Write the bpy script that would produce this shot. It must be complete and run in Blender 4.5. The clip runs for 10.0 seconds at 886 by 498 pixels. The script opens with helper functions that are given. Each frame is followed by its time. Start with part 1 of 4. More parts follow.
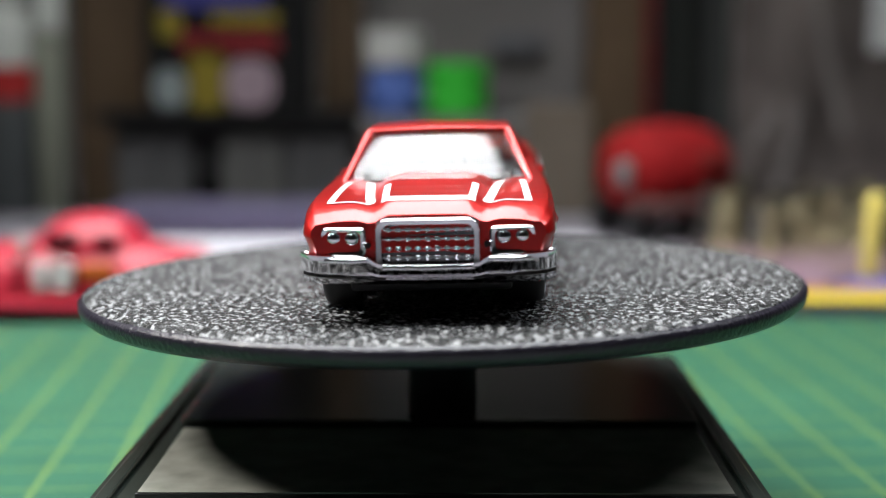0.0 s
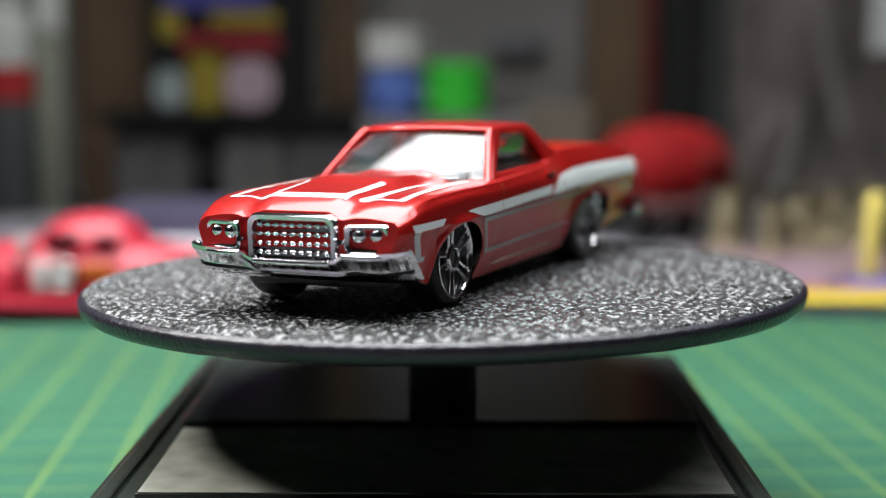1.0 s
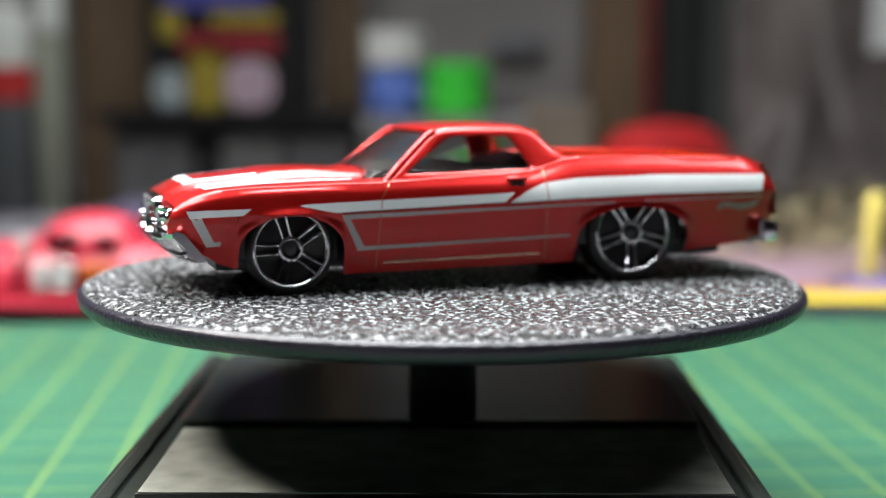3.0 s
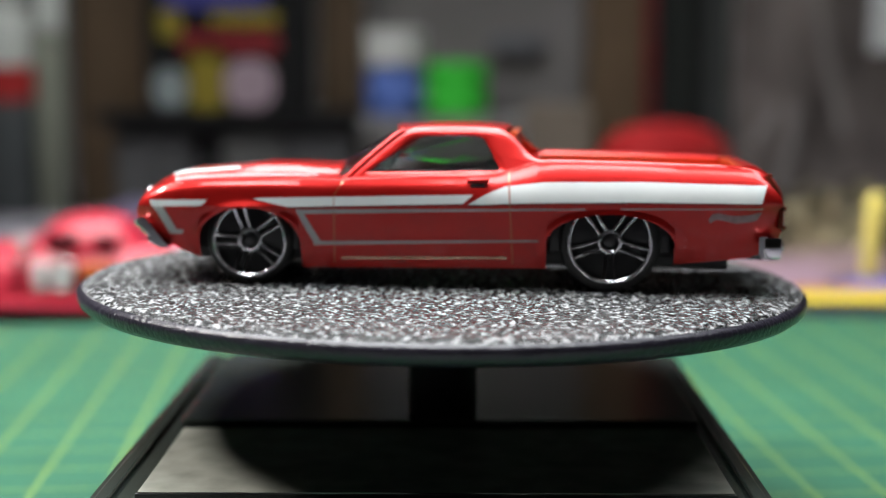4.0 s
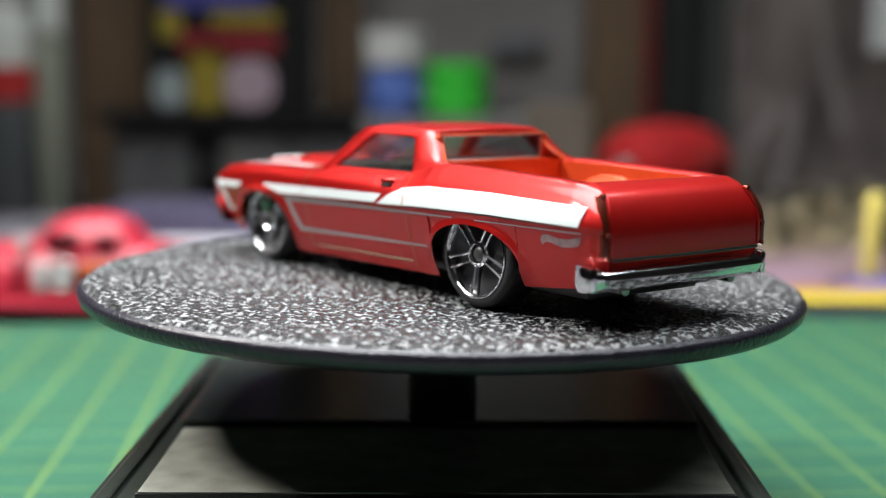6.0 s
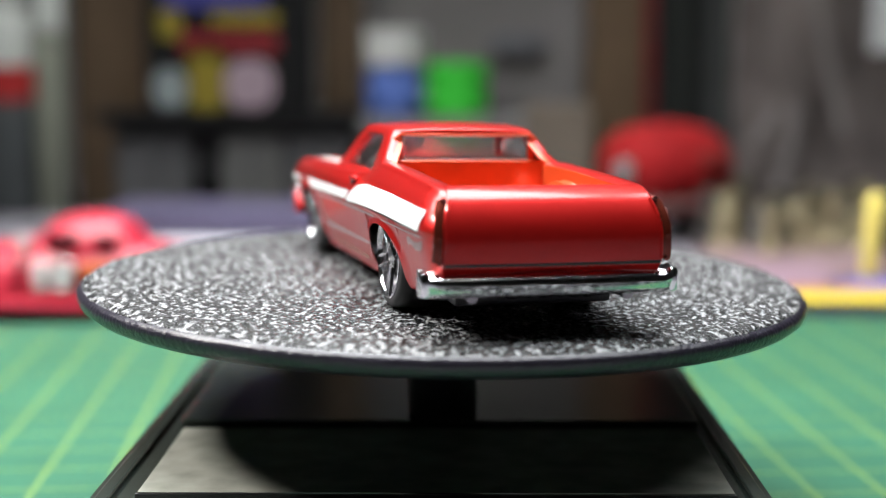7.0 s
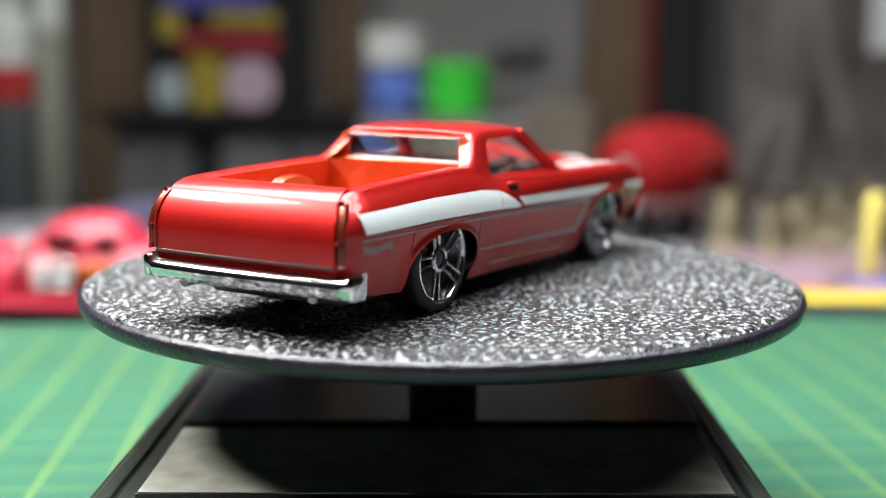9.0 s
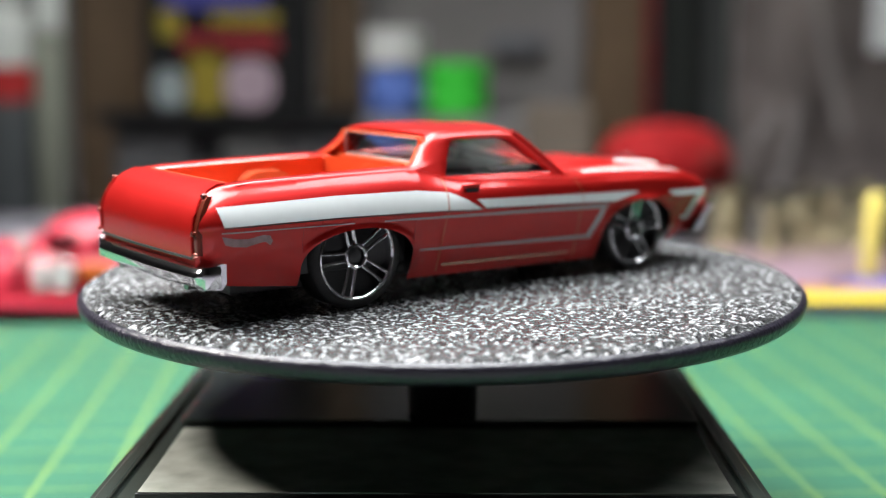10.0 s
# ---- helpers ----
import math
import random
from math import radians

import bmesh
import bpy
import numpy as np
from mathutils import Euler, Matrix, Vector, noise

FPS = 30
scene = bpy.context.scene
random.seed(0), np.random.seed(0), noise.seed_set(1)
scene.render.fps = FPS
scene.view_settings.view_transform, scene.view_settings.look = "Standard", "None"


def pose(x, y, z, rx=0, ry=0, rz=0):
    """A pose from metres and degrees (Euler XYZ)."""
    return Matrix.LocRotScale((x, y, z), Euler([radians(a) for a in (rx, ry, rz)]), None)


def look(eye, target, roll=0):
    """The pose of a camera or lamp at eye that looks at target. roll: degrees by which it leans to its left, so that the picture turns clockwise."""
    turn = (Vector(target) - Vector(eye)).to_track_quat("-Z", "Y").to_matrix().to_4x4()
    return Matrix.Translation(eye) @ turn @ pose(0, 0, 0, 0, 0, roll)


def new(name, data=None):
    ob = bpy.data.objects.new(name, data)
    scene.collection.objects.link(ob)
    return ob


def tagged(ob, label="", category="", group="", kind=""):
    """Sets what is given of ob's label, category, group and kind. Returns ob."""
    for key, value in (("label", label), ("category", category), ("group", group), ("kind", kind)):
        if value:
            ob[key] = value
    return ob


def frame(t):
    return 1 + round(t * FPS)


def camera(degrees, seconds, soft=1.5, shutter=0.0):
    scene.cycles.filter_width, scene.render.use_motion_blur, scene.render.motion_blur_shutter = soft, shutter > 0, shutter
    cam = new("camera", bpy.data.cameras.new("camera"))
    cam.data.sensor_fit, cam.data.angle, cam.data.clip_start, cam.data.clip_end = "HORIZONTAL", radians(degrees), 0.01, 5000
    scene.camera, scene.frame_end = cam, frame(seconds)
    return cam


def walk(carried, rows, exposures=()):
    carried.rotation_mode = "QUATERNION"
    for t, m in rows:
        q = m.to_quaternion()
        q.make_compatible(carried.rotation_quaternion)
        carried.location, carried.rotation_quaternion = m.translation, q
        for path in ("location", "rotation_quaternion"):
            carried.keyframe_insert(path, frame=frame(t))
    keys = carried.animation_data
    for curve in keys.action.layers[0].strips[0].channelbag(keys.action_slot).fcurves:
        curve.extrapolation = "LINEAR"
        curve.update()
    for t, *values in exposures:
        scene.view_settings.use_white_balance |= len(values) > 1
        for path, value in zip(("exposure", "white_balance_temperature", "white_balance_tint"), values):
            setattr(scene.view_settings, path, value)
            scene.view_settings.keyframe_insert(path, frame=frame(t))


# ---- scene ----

MM = 0.001

# ---- camera ----
cam = camera(34.9, 10.0, soft=1.1)
cam.data.dof.use_dof = True
cam.data.dof.focus_distance = 0.152
cam.data.dof.aperture_fstop = 13.5
EYE = (0.0, -0.1783, 0.0283)
walk(cam, [(0.0, pose(*EYE, 81.99, 0.085, -0.04)), (10.0, pose(*EYE, 81.99, 0.085, -0.04))],
     exposures=[(0.0, -0.64), (0.5, -0.63), (1.0, -0.52), (1.5, -0.32), (2.0, -0.14), (2.5, -0.10), (4.0, -0.45), (4.5, -0.57), (5.5, -0.57), (7.0, -0.10), (7.5, -0.08), (9.0, 0.05), (10.0, 0.05)])

# ---- world and light ----
world = bpy.data.worlds.new("room_air")
scene.world = world
world.use_nodes = True
world.node_tree.nodes["Background"].inputs["Color"].default_value = (0.9, 0.95, 1.0, 1)
world.node_tree.nodes["Background"].inputs["Strength"].default_value = 0.002


def area_lamp(name, at, target, size, watts, colour, size_y=None, spread=180):
    data = bpy.data.lights.new(name, "AREA")
    data.energy, data.size, data.color = watts, size, colour
    if size_y:
        data.shape, data.size_y = "RECTANGLE", size_y
    data.spread = radians(spread)
    ob = new(name, data)
    ob.matrix_world = look(at, target)
    return ob


area_lamp("desk_lamp_light", (-0.30, 0.0, 0.30), (0, 0.0, 0), 0.07, 1.15, (1.0, 0.98, 0.95), spread=110)
area_lamp("side_lamp_light", (0.24, 0.05, 0.34), (0, 0.0, 0), 0.12, 0.22, (0.9, 0.95, 1.0), spread=110)
area_lamp("overhead_lamp_light", (-0.06, 0.07, 0.40), (-0.04, 0.03, 0), 0.40, 4.75, (0.95, 0.98, 1.0), 0.42, spread=115)
area_lamp("ceiling_light", (0.3, -0.3, 1.75), (0.1, 0.1, 0), 0.6, 0.9, (1.0, 0.97, 0.92))


# ---- materials ----
def material(name, base, rough=0.5, metal=0.0, coat=0.0, vary=0.1, scale=200.0, bump=0.0, bump_scale=None, spec=0.5, glow=0.0):
    """A principled material whose colour and roughness wander at two scales."""
    m = bpy.data.materials.new(name)
    m.use_nodes = True
    t = m.node_tree
    p = t.nodes["Principled BSDF"]
    p.inputs["Roughness"].default_value, p.inputs["Metallic"].default_value = rough, metal
    p.inputs["Coat Weight"].default_value, p.inputs["Coat Roughness"].default_value = coat, 0.12
    p.inputs["Specular IOR Level"].default_value = spec
    co = t.nodes.new("ShaderNodeTexCoord")
    big = t.nodes.new("ShaderNodeTexNoise")
    big.inputs["Scale"].default_value, big.inputs["Detail"].default_value = scale * 0.15, 3
    fine = t.nodes.new("ShaderNodeTexNoise")
    fine.inputs["Scale"].default_value, fine.inputs["Detail"].default_value = scale, 6
    add = t.nodes.new("ShaderNodeMath")
    add.operation = "ADD"
    ramp = t.nodes.new("ShaderNodeValToRGB")
    lo = [max(0.0, c * (1 - vary)) for c in base]
    hi = [min(1.0, c * (1 + vary)) for c in base]
    ramp.color_ramp.elements[0].color, ramp.color_ramp.elements[1].color = (*lo, 1), (*hi, 1)
    ramp.color_ramp.elements[0].position, ramp.color_ramp.elements[1].position = 0.3, 0.7
    half = t.nodes.new("ShaderNodeMath")
    half.operation, half.inputs[1].default_value = "MULTIPLY", 0.5
    for n in (big, fine):
        t.links.new(co.outputs["Object"], n.inputs["Vector"])
    t.links.new(big.outputs["Fac"], add.inputs[0])
    t.links.new(fine.outputs["Fac"], add.inputs[1])
    t.links.new(add.outputs[0], half.inputs[0])
    t.links.new(half.outputs[0], ramp.inputs["Fac"])
    t.links.new(ramp.outputs["Color"], p.inputs["Base Color"])
    rr = t.nodes.new("ShaderNodeMapRange")
    rr.inputs["To Min"].default_value, rr.inputs["To Max"].default_value = rough * 0.85, min(1.0, rough * 1.2)
    t.links.new(half.outputs[0], rr.inputs["Value"])
    t.links.new(rr.outputs["Result"], p.inputs["Roughness"])
    if bump:
        b = t.nodes.new("ShaderNodeBump")
        b.inputs["Strength"].default_value, b.inputs["Distance"].default_value = bump, 0.0003
        bn = fine
        if bump_scale:
            bn = t.nodes.new("ShaderNodeTexNoise")
            bn.inputs["Scale"].default_value, bn.inputs["Detail"].default_value = bump_scale, 4
            t.links.new(co.outputs["Object"], bn.inputs["Vector"])
        t.links.new(bn.outputs["Fac"], b.inputs["Height"])
        t.links.new(b.outputs["Normal"], p.inputs["Normal"])
    if glow:
        p.inputs["Emission Color"].default_value, p.inputs["Emission Strength"].default_value = (*base, 1), glow
    return m


def glass(name, tint, rough=0.0):
    m = bpy.data.materials.new(name)
    m.use_nodes = True
    p = m.node_tree.nodes["Principled BSDF"]
    p.inputs["Base Color"].default_value = (*tint, 1)
    p.inputs["Roughness"].default_value, p.inputs["Transmission Weight"].default_value, p.inputs["IOR"].default_value = rough, 1.0, 1.45
    return m


RED = material("red_metallic_paint", (0.46, 0.009, 0.007), 0.37, 0.6, 0.7, 0.05, 900, spec=0.3)
# body red turned orange: bounced light put into the colour, over thinner paint
BOUNCED_RED = material("bounce_tinted_bed_paint", (0.56, 0.075, 0.018), 0.34, 0.4, 0.5, 0.08, 900)
WHITE = material("white_tampo_print", (0.64, 0.67, 0.66), 0.4, 0, 0.25, 0.03, 900)
SILVER = material("silver_tampo_print", (0.42, 0.40, 0.40), 0.38, 0.5, 0.3, 0.06, 900)
FADED = material("faded_silver_print", (0.30, 0.19, 0.19), 0.4, 0.4, 0.2, 0.5, 1500)
GOLD = material("bare_gold_paint_edge", (0.42, 0.10, 0.04), 0.3, 0.5, 0.5, 0.1, 900)
CHROME = material("vacuum_chrome", (0.80, 0.79, 0.81), 0.11, 1.0, 0, 0.03, 900, 0.02, 3000)
SILL = material("worn_gold_sill_edge", (0.75, 0.52, 0.36), 0.25, 0.8, 0, 0.2, 900)
# chrome with shade put into its colour, for recesses and underside; also panel edge
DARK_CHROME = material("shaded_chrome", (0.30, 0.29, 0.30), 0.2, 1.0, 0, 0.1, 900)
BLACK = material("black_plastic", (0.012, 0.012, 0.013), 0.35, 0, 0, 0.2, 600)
TYRE = material("black_tyre_plastic", (0.016, 0.016, 0.016), 0.5, 0, 0, 0.2, 900)
HUB_GREY = material("grey_hub_plastic", (0.05, 0.05, 0.052), 0.35, 0, 0, 0.2, 900)
SEAT = material("grey_interior_plastic", (0.035, 0.033, 0.033), 0.5, 0, 0, 0.15, 600)
SCUFFED_GLASS = glass("scuffed_windscreen_plastic", (0.93, 0.95, 0.94), 0.10)
GLASS = glass("clear_window_plastic", (0.93, 0.95, 0.94), 0.06)
AMBER = material("copper_tail_lamp_print", (0.20, 0.03, 0.015), 0.25, 0.7, 0.6, 0.15, 900)


# ---- mesh helpers, sizes in millimetres ----
def part(name, bm, mat, parent=None, label="", smooth=True, kind=""):
    """Links a bmesh, given in millimetres, as one mesh object under a thing or a part."""
    bmesh.ops.recalc_face_normals(bm, faces=bm.faces[:])
    for f in bm.faces:
        f.smooth = smooth
    bmesh.ops.scale(bm, vec=(MM, MM, MM), verts=bm.verts[:])
    me = bpy.data.meshes.new(name)
    bm.to_mesh(me)
    bm.free()
    me.materials.append(mat)
    if smooth:
        me.set_sharp_from_angle(angle=radians(40))
    ob = new(name, me)
    ob.parent = parent
    return tagged(ob, label=label, kind=kind)


def thing(name, label, category, at=(0, 0, 0), rz=0, group=""):
    ob = new(name)
    ob.empty_display_size = 0.01
    ob.matrix_world = pose(*at, 0, 0, rz)
    return tagged(ob, label, category, group)


def box_bm(x0, x1, y0, y1, z0, z1, bevel=0.0, seg=2, bm=None):
    own = bmesh.new()
    bmesh.ops.create_cube(own, size=1.0)
    for v in own.verts:
        v.co = Vector(((x0 + x1) / 2 + v.co.x * (x1 - x0), (y0 + y1) / 2 + v.co.y * (y1 - y0), (z0 + z1) / 2 + v.co.z * (z1 - z0)))
    if bevel:
        bmesh.ops.bevel(own, geom=own.edges[:], offset=bevel, segments=seg, profile=0.5, affect="EDGES")
    return own if bm is None else join(bm, own)


def join(bm, other):
    me = bpy.data.meshes.new("tmp")
    other.to_mesh(me)
    other.free()
    bm.from_mesh(me)
    bpy.data.meshes.remove(me)
    return bm


def loft(rings, closed=True, caps=True):
    """Faces between successive rings of equally many points."""
    bm = bmesh.new()
    vs = [[bm.verts.new(p) for p in r] for r in rings]
    n = len(rings[0])
    for a, b in zip(vs, vs[1:]):
        for i in range(n if closed else n - 1):
            j = (i + 1) % n
            bm.faces.new((a[i], a[j], b[j], b[i]))
    if caps and closed:
        bm.faces.new(vs[0][::-1])
        bm.faces.new(vs[-1])
    return bm


def lathe(profile, n=48, axis="z", loop=False):
    """A profile of (radius, height) turned round an axis."""
    bm = bmesh.new()
    rings = []
    for r, h in profile:
        ring = []
        for k in range(n):
            a = 2 * math.pi * k / n
            c, s = r * math.cos(a), r * math.sin(a)
            ring.append(bm.verts.new((c, s, h) if axis == "z" else (c, h, s) if axis == "y" else (h, c, s)))
        rings.append(ring)
    for a, b in zip(rings, rings[1:]):
        for i in range(n):
            j = (i + 1) % n
            bm.faces.new((a[i], a[j], b[j], b[i]))
    if loop:
        for i in range(n):
            j = (i + 1) % n
            bm.faces.new((rings[-1][i], rings[-1][j], rings[0][j], rings[0][i]))
    bmesh.ops.remove_doubles(bm, verts=bm.verts[:], dist=1e-5)
    return bm


def prism(points, depth0, depth1, axis="y", bevel=0.0):
    """A polygon in the two other axes, drawn out along one axis."""
    bm = bmesh.new()

    def place(a, b, d):
        return (a, d, b) if axis == "y" else (d, a, b) if axis == "x" else (a, b, d)
    lo = [bm.verts.new(place(a, b, depth0)) for a, b in points]
    hi = [bm.verts.new(place(a, b, depth1)) for a, b in points]
    n = len(points)
    for i in range(n):
        j = (i + 1) % n
        bm.faces.new((lo[i], lo[j], hi[j], hi[i]))
    bm.faces.new(lo[::-1])
    bm.faces.new(hi)
    bmesh.ops.recalc_face_normals(bm, faces=bm.faces[:])
    if bevel:
        bmesh.ops.bevel(bm, geom=bm.edges[:], offset=bevel, segments=2, profile=0.5, affect="EDGES")
    return bm


def tube(points, radius, n=8, flat=1.0):
    """A round bar along a line of points."""
    pts = [Vector(p) for p in points]
    rings = []
    for i, p in enumerate(pts):
        d = (pts[min(i + 1, len(pts) - 1)] - pts[max(i - 1, 0)]).normalized()
        up = Vector((0, 0, 1)) if abs(d.z) < 0.9 else Vector((0, 1, 0))
        s = d.cross(up).normalized()
        u = s.cross(d).normalized()
        rings.append([p + s * radius * math.cos(2 * math.pi * k / n) + u * radius * flat * math.sin(2 * math.pi * k / n) for k in range(n)])
    return loft(rings)


def lerp(x, pts):
    """Piecewise straight line through (x, value) pairs in rising x."""
    return float(np.interp(x, [p[0] for p in pts], [p[1] for p in pts]))


def sstep(x, a, b):
    k = min(1.0, max(0.0, (x - a) / (b - a)))
    return k * k * (3 - 2 * k)


# ---- setting ----
GREEN = material("green_cutting_mat", (0.024, 0.096, 0.056), 0.55, 0, 0, 0.16, 400, 0.15, 3000, 0.2)
MAT_LINE = material("yellow_mat_print", (0.12, 0.20, 0.043), 0.5, 0, 0, 0.15, 500)
DESK = material("pale_desk_board", (0.17, 0.16, 0.18), 0.5, 0, 0, 0.15, 60)
WALL = material("grey_wall_paint", (0.22, 0.21, 0.20), 0.8, 0, 0, 0.2, 30)
BROWN = material("brown_shelf_wood", (0.070, 0.046, 0.027), 0.6, 0, 0, 0.3, 120, spec=0.15)
MAT_Z = -33.5


def slab(name, x0, x1, y0, y1, z0, z1, mat, bevel=0.0):
    return part(name, box_bm(x0, x1, y0, y1, z0, z1, bevel), mat, smooth=False, kind="structure")


slab("desk", -700, 700, -600, 520, -60, MAT_Z - 2.2, DESK)
slab("wall_back", -1500, 1500, 520, 560, -800, 1800, WALL)
slab("wall_front", -1500, 1500, -1560, -1520, -800, 1800, WALL)
slab("wall_left", -1560, -1500, -1520, 560, -800, 1800, WALL)
slab("wall_right", 1500, 1560, -1520, 560, -800, 1800, WALL)
slab("ceiling", -1500, 1500, -1520, 560, 1800, 1840, WALL)
slab("floor", -1500, 1500, -1520, 560, -840, -800, WALL)


def cutting_mat():
    ob = thing("cutting_mat", "green self-healing cutting mat with yellow grid lines", "cutting mat", (0.0072, -0.06, MAT_Z * MM), 4.0)
    part("sheet", box_bm(-225, 225, -12, 205, -2.2, 0, 0.5), GREEN, ob, smooth=False)
    across, along = bmesh.new(), bmesh.new()
    for i in range(-21, 22):
        w = 0.3
        box_bm(i * 10 - w, i * 10 + w, -9, 196, -0.2, 0.06, bm=along)
    for j in range(-1, 20):
        w = 0.2
        box_bm(-215, 215, j * 10 - w, j * 10 + w, -0.2, 0.05, bm=across)
    part("grid_line_along", along, MAT_LINE, ob, "printed yellow lines one centimetre apart", False, "stuff")
    part("grid_line_across", across, MAT_LINE, ob, "fine printed yellow cross lines", False, "stuff")
    return ob


cutting_mat()

# ---- turntable ----
DISC = bpy.data.materials.new("speckled_turntable_flock")
GLOSS_BLACK = material("glossy_black_base_plastic", (0.030, 0.037, 0.032), 0.16, 0, 0.0, 0.2, 300, 0.03, 800)
PANEL = material("grey_solar_panel", (0.24, 0.24, 0.205), 0.6, 0, 0.0, 0.45, 220, 0.05, 900, 0.1)
RIM = material("black_disc_plastic", (0.012, 0.010, 0.017), 0.32, 0, 0, 0.3, 500, 0.6, 1500, 0.55)


def speckle(m):
    """Black plastic cast with a coarse grain, its sparkle partly painted as grey specks."""
    m.use_nodes = True
    t = m.node_tree
    p = t.nodes["Principled BSDF"]
    co = t.nodes.new("ShaderNodeTexCoord")
    n = t.nodes.new("ShaderNodeTexNoise")
    n.inputs["Scale"].default_value, n.inputs["Detail"].default_value, n.inputs["Roughness"].default_value = 1250, 3, 0.55
    t.links.new(co.outputs["Object"], n.inputs["Vector"])
    r = t.nodes.new("ShaderNodeValToRGB")
    # glints of the grain put into the colour as pale grey
    r.color_ramp.elements[0].color, r.color_ramp.elements[1].color = (0.002, 0.002, 0.0025, 1), (0.31, 0.313, 0.318, 1)
    r.color_ramp.elements[0].position, r.color_ramp.elements[1].position = 0.495, 0.64
    t.links.new(n.outputs["Fac"], r.inputs["Fac"])
    t.links.new(r.outputs["Color"], p.inputs["Base Color"])
    b = t.nodes.new("ShaderNodeBump")
    b.inputs["Strength"].default_value, b.inputs["Distance"].default_value = 1.0, 0.0009
    t.links.new(n.outputs["Fac"], b.inputs["Height"])
    t.links.new(b.outputs["Normal"], p.inputs["Normal"])
    p.inputs["Roughness"].default_value = 0.24


speckle(DISC)


def turntable_base():
    ob = thing("turntable_stand", "glossy black solar turntable base with a shaft, on the cutting mat", "turntable base", (0, 0, 0), -0.8)
    top = -19.0
    outline = [(-36.5, -37), (34.8, -37), (34.8, 37), (-36.5, 37)]
    rings = []
    for z, g in ((MAT_Z + 0.05, 2.2), (top - 2.0, 0.6), (top - 0.6, 0.1), (top, -0.8)):
        rings.append([(x + math.copysign(g, x), y + math.copysign(g, y), z) for x, y in outline])
    part("body", loft(rings), GLOSS_BLACK, ob, smooth=False)
    part("solar_panel", box_bm(-32.5, 31.8, -32.5, -6.0, top - 0.5, top + 0.35, 0.2), PANEL, ob, "dusty grey solar panel", False)
    part("panel_edge", box_bm(-32.5, 31.8, -33.3, -32.7, top - 0.5, top + 0.5, 0.1), DARK_CHROME, ob, "bright metal panel edge", False)
    part("rear_plate", box_bm(-33.2, 32.4, -4.4, 36, top - 0.5, top + 0.9, 0.25), GLOSS_BLACK, ob, "glossy black raised plate", False)
    for x in (-35.6, 33.9):
        part("side_rail", box_bm(x - 0.8, x + 0.8, -36.5, 36.5, top - 0.4, top + 0.7, 0.25), GLOSS_BLACK, ob, "glossy raised side rail", False)
    part("shaft", lathe([(4.4, top - 0.2), (4.4, -6.4), (4.8, -5.9), (6.6, -5.5), (6.9, -5.0), (6.9, -2.0), (0.001, -2.0)], 40), BLACK, ob)
    return ob


def turntable_disc():
    ob = thing("turntable_disc", "round black turntable plate with a speckled sparkling top", "turntable")
    part("rim", lathe([(42.0, -1.2), (44.0, -0.75), (44.75, -0.6), (45.1, -0.8), (45.35, -1.1), (45.4, -1.6), (45.15, -2.4), (44.4, -3.0), (43, -3.2), (8, -3.2), (0.001, -3.2)], 160), RIM, ob, "smooth rounded black rim")
    # cast top with a coarse grain: a grid of 0.3 mm, raised and sunk at random
    step, n = 0.3, 151
    idx, verts, faces = {}, [], []
    for i in range(-n, n + 1):
        for j in range(-n, n + 1):
            x, y = i * step, j * step
            r = math.hypot(x, y)
            if r < 44.95:
                q = Vector((x * 1.25, y * 1.25, 0.0))
                h = 0.20 * noise.noise(q) + 0.13 * noise.noise(q * 2.1)
                fade = 1 - 0.5 * sstep(r, 43.8, 44.95)
                idx[i, j] = len(verts)
                verts.append((x * MM, y * MM, (h * fade - 0.12 - 0.62 * max(0.0, (r - 43.3) / 1.65) ** 2) * MM))
    for i, j in idx:
        if (i + 1, j) in idx and (i, j + 1) in idx and (i + 1, j + 1) in idx:
            faces.append((idx[i, j], idx[i + 1, j], idx[i + 1, j + 1], idx[i, j + 1]))
    me = bpy.data.meshes.new("plate_top")
    me.from_pydata(verts, [], faces)
    me.polygons.foreach_set("use_smooth", [True] * len(faces))
    me.materials.append(DISC)
    top = new("plate_top", me)
    top.parent = ob
    tagged(top, "black cast top, its sparkle painted as grey specks")
    return ob


# ---- toy pickup; x forward, y to its left, z up, millimetres from the middle of its wheelbase ----
FRONT_X, REAR_X = 21.35, -21.75
FRONT_R, REAR_R = 5.25, 6.0
SHOULDER = [(-42, 14.25), (-41, 14.75), (-39.5, 15.02), (-37.5, 15.15), (-34, 15.25), (-24, 15.45), (-15, 15.5), (-13, 15.35), (-11, 14.7), (-8.5, 13.9), (-6, 13.65), (2, 13.3), (10, 12.9), (18, 12.75), (26, 12.5), (31, 12.2), (33, 12.0), (34.5, 11.7), (35.4, 11.25), (35.8, 10.9), (36, 10.6)]
HALF_W = [(-42, 13.25), (-38, 13.6), (-30, 13.6), (-15, 13.45), (0, 13.4), (15, 13.5), (25, 13.4), (31, 13.25), (35, 12.95), (36, 12.7)]
CREASE = [(-42, 10.75), (36, 9.0)]
ARCHES = ((FRONT_X, 5.0, 6.2, 0.68), (REAR_X, 5.6, 7.5, 0.5))


def bottom_z(x):
    z = lerp(x, [(-42, 5.6), (-38.5, 4.4), (-29, 3.4), (-15, 2.5), (15, 2.0), (27, 3.2), (28.5, 3.15), (31.8, 3.8), (33.5, 4.9), (36, 6.5)])
    for cx, cz, r, flat in ARCHES:
        if abs(x - cx) < r:
            z = max(z, cz + math.sqrt(r * r - (x - cx) ** 2) * flat)
    return z


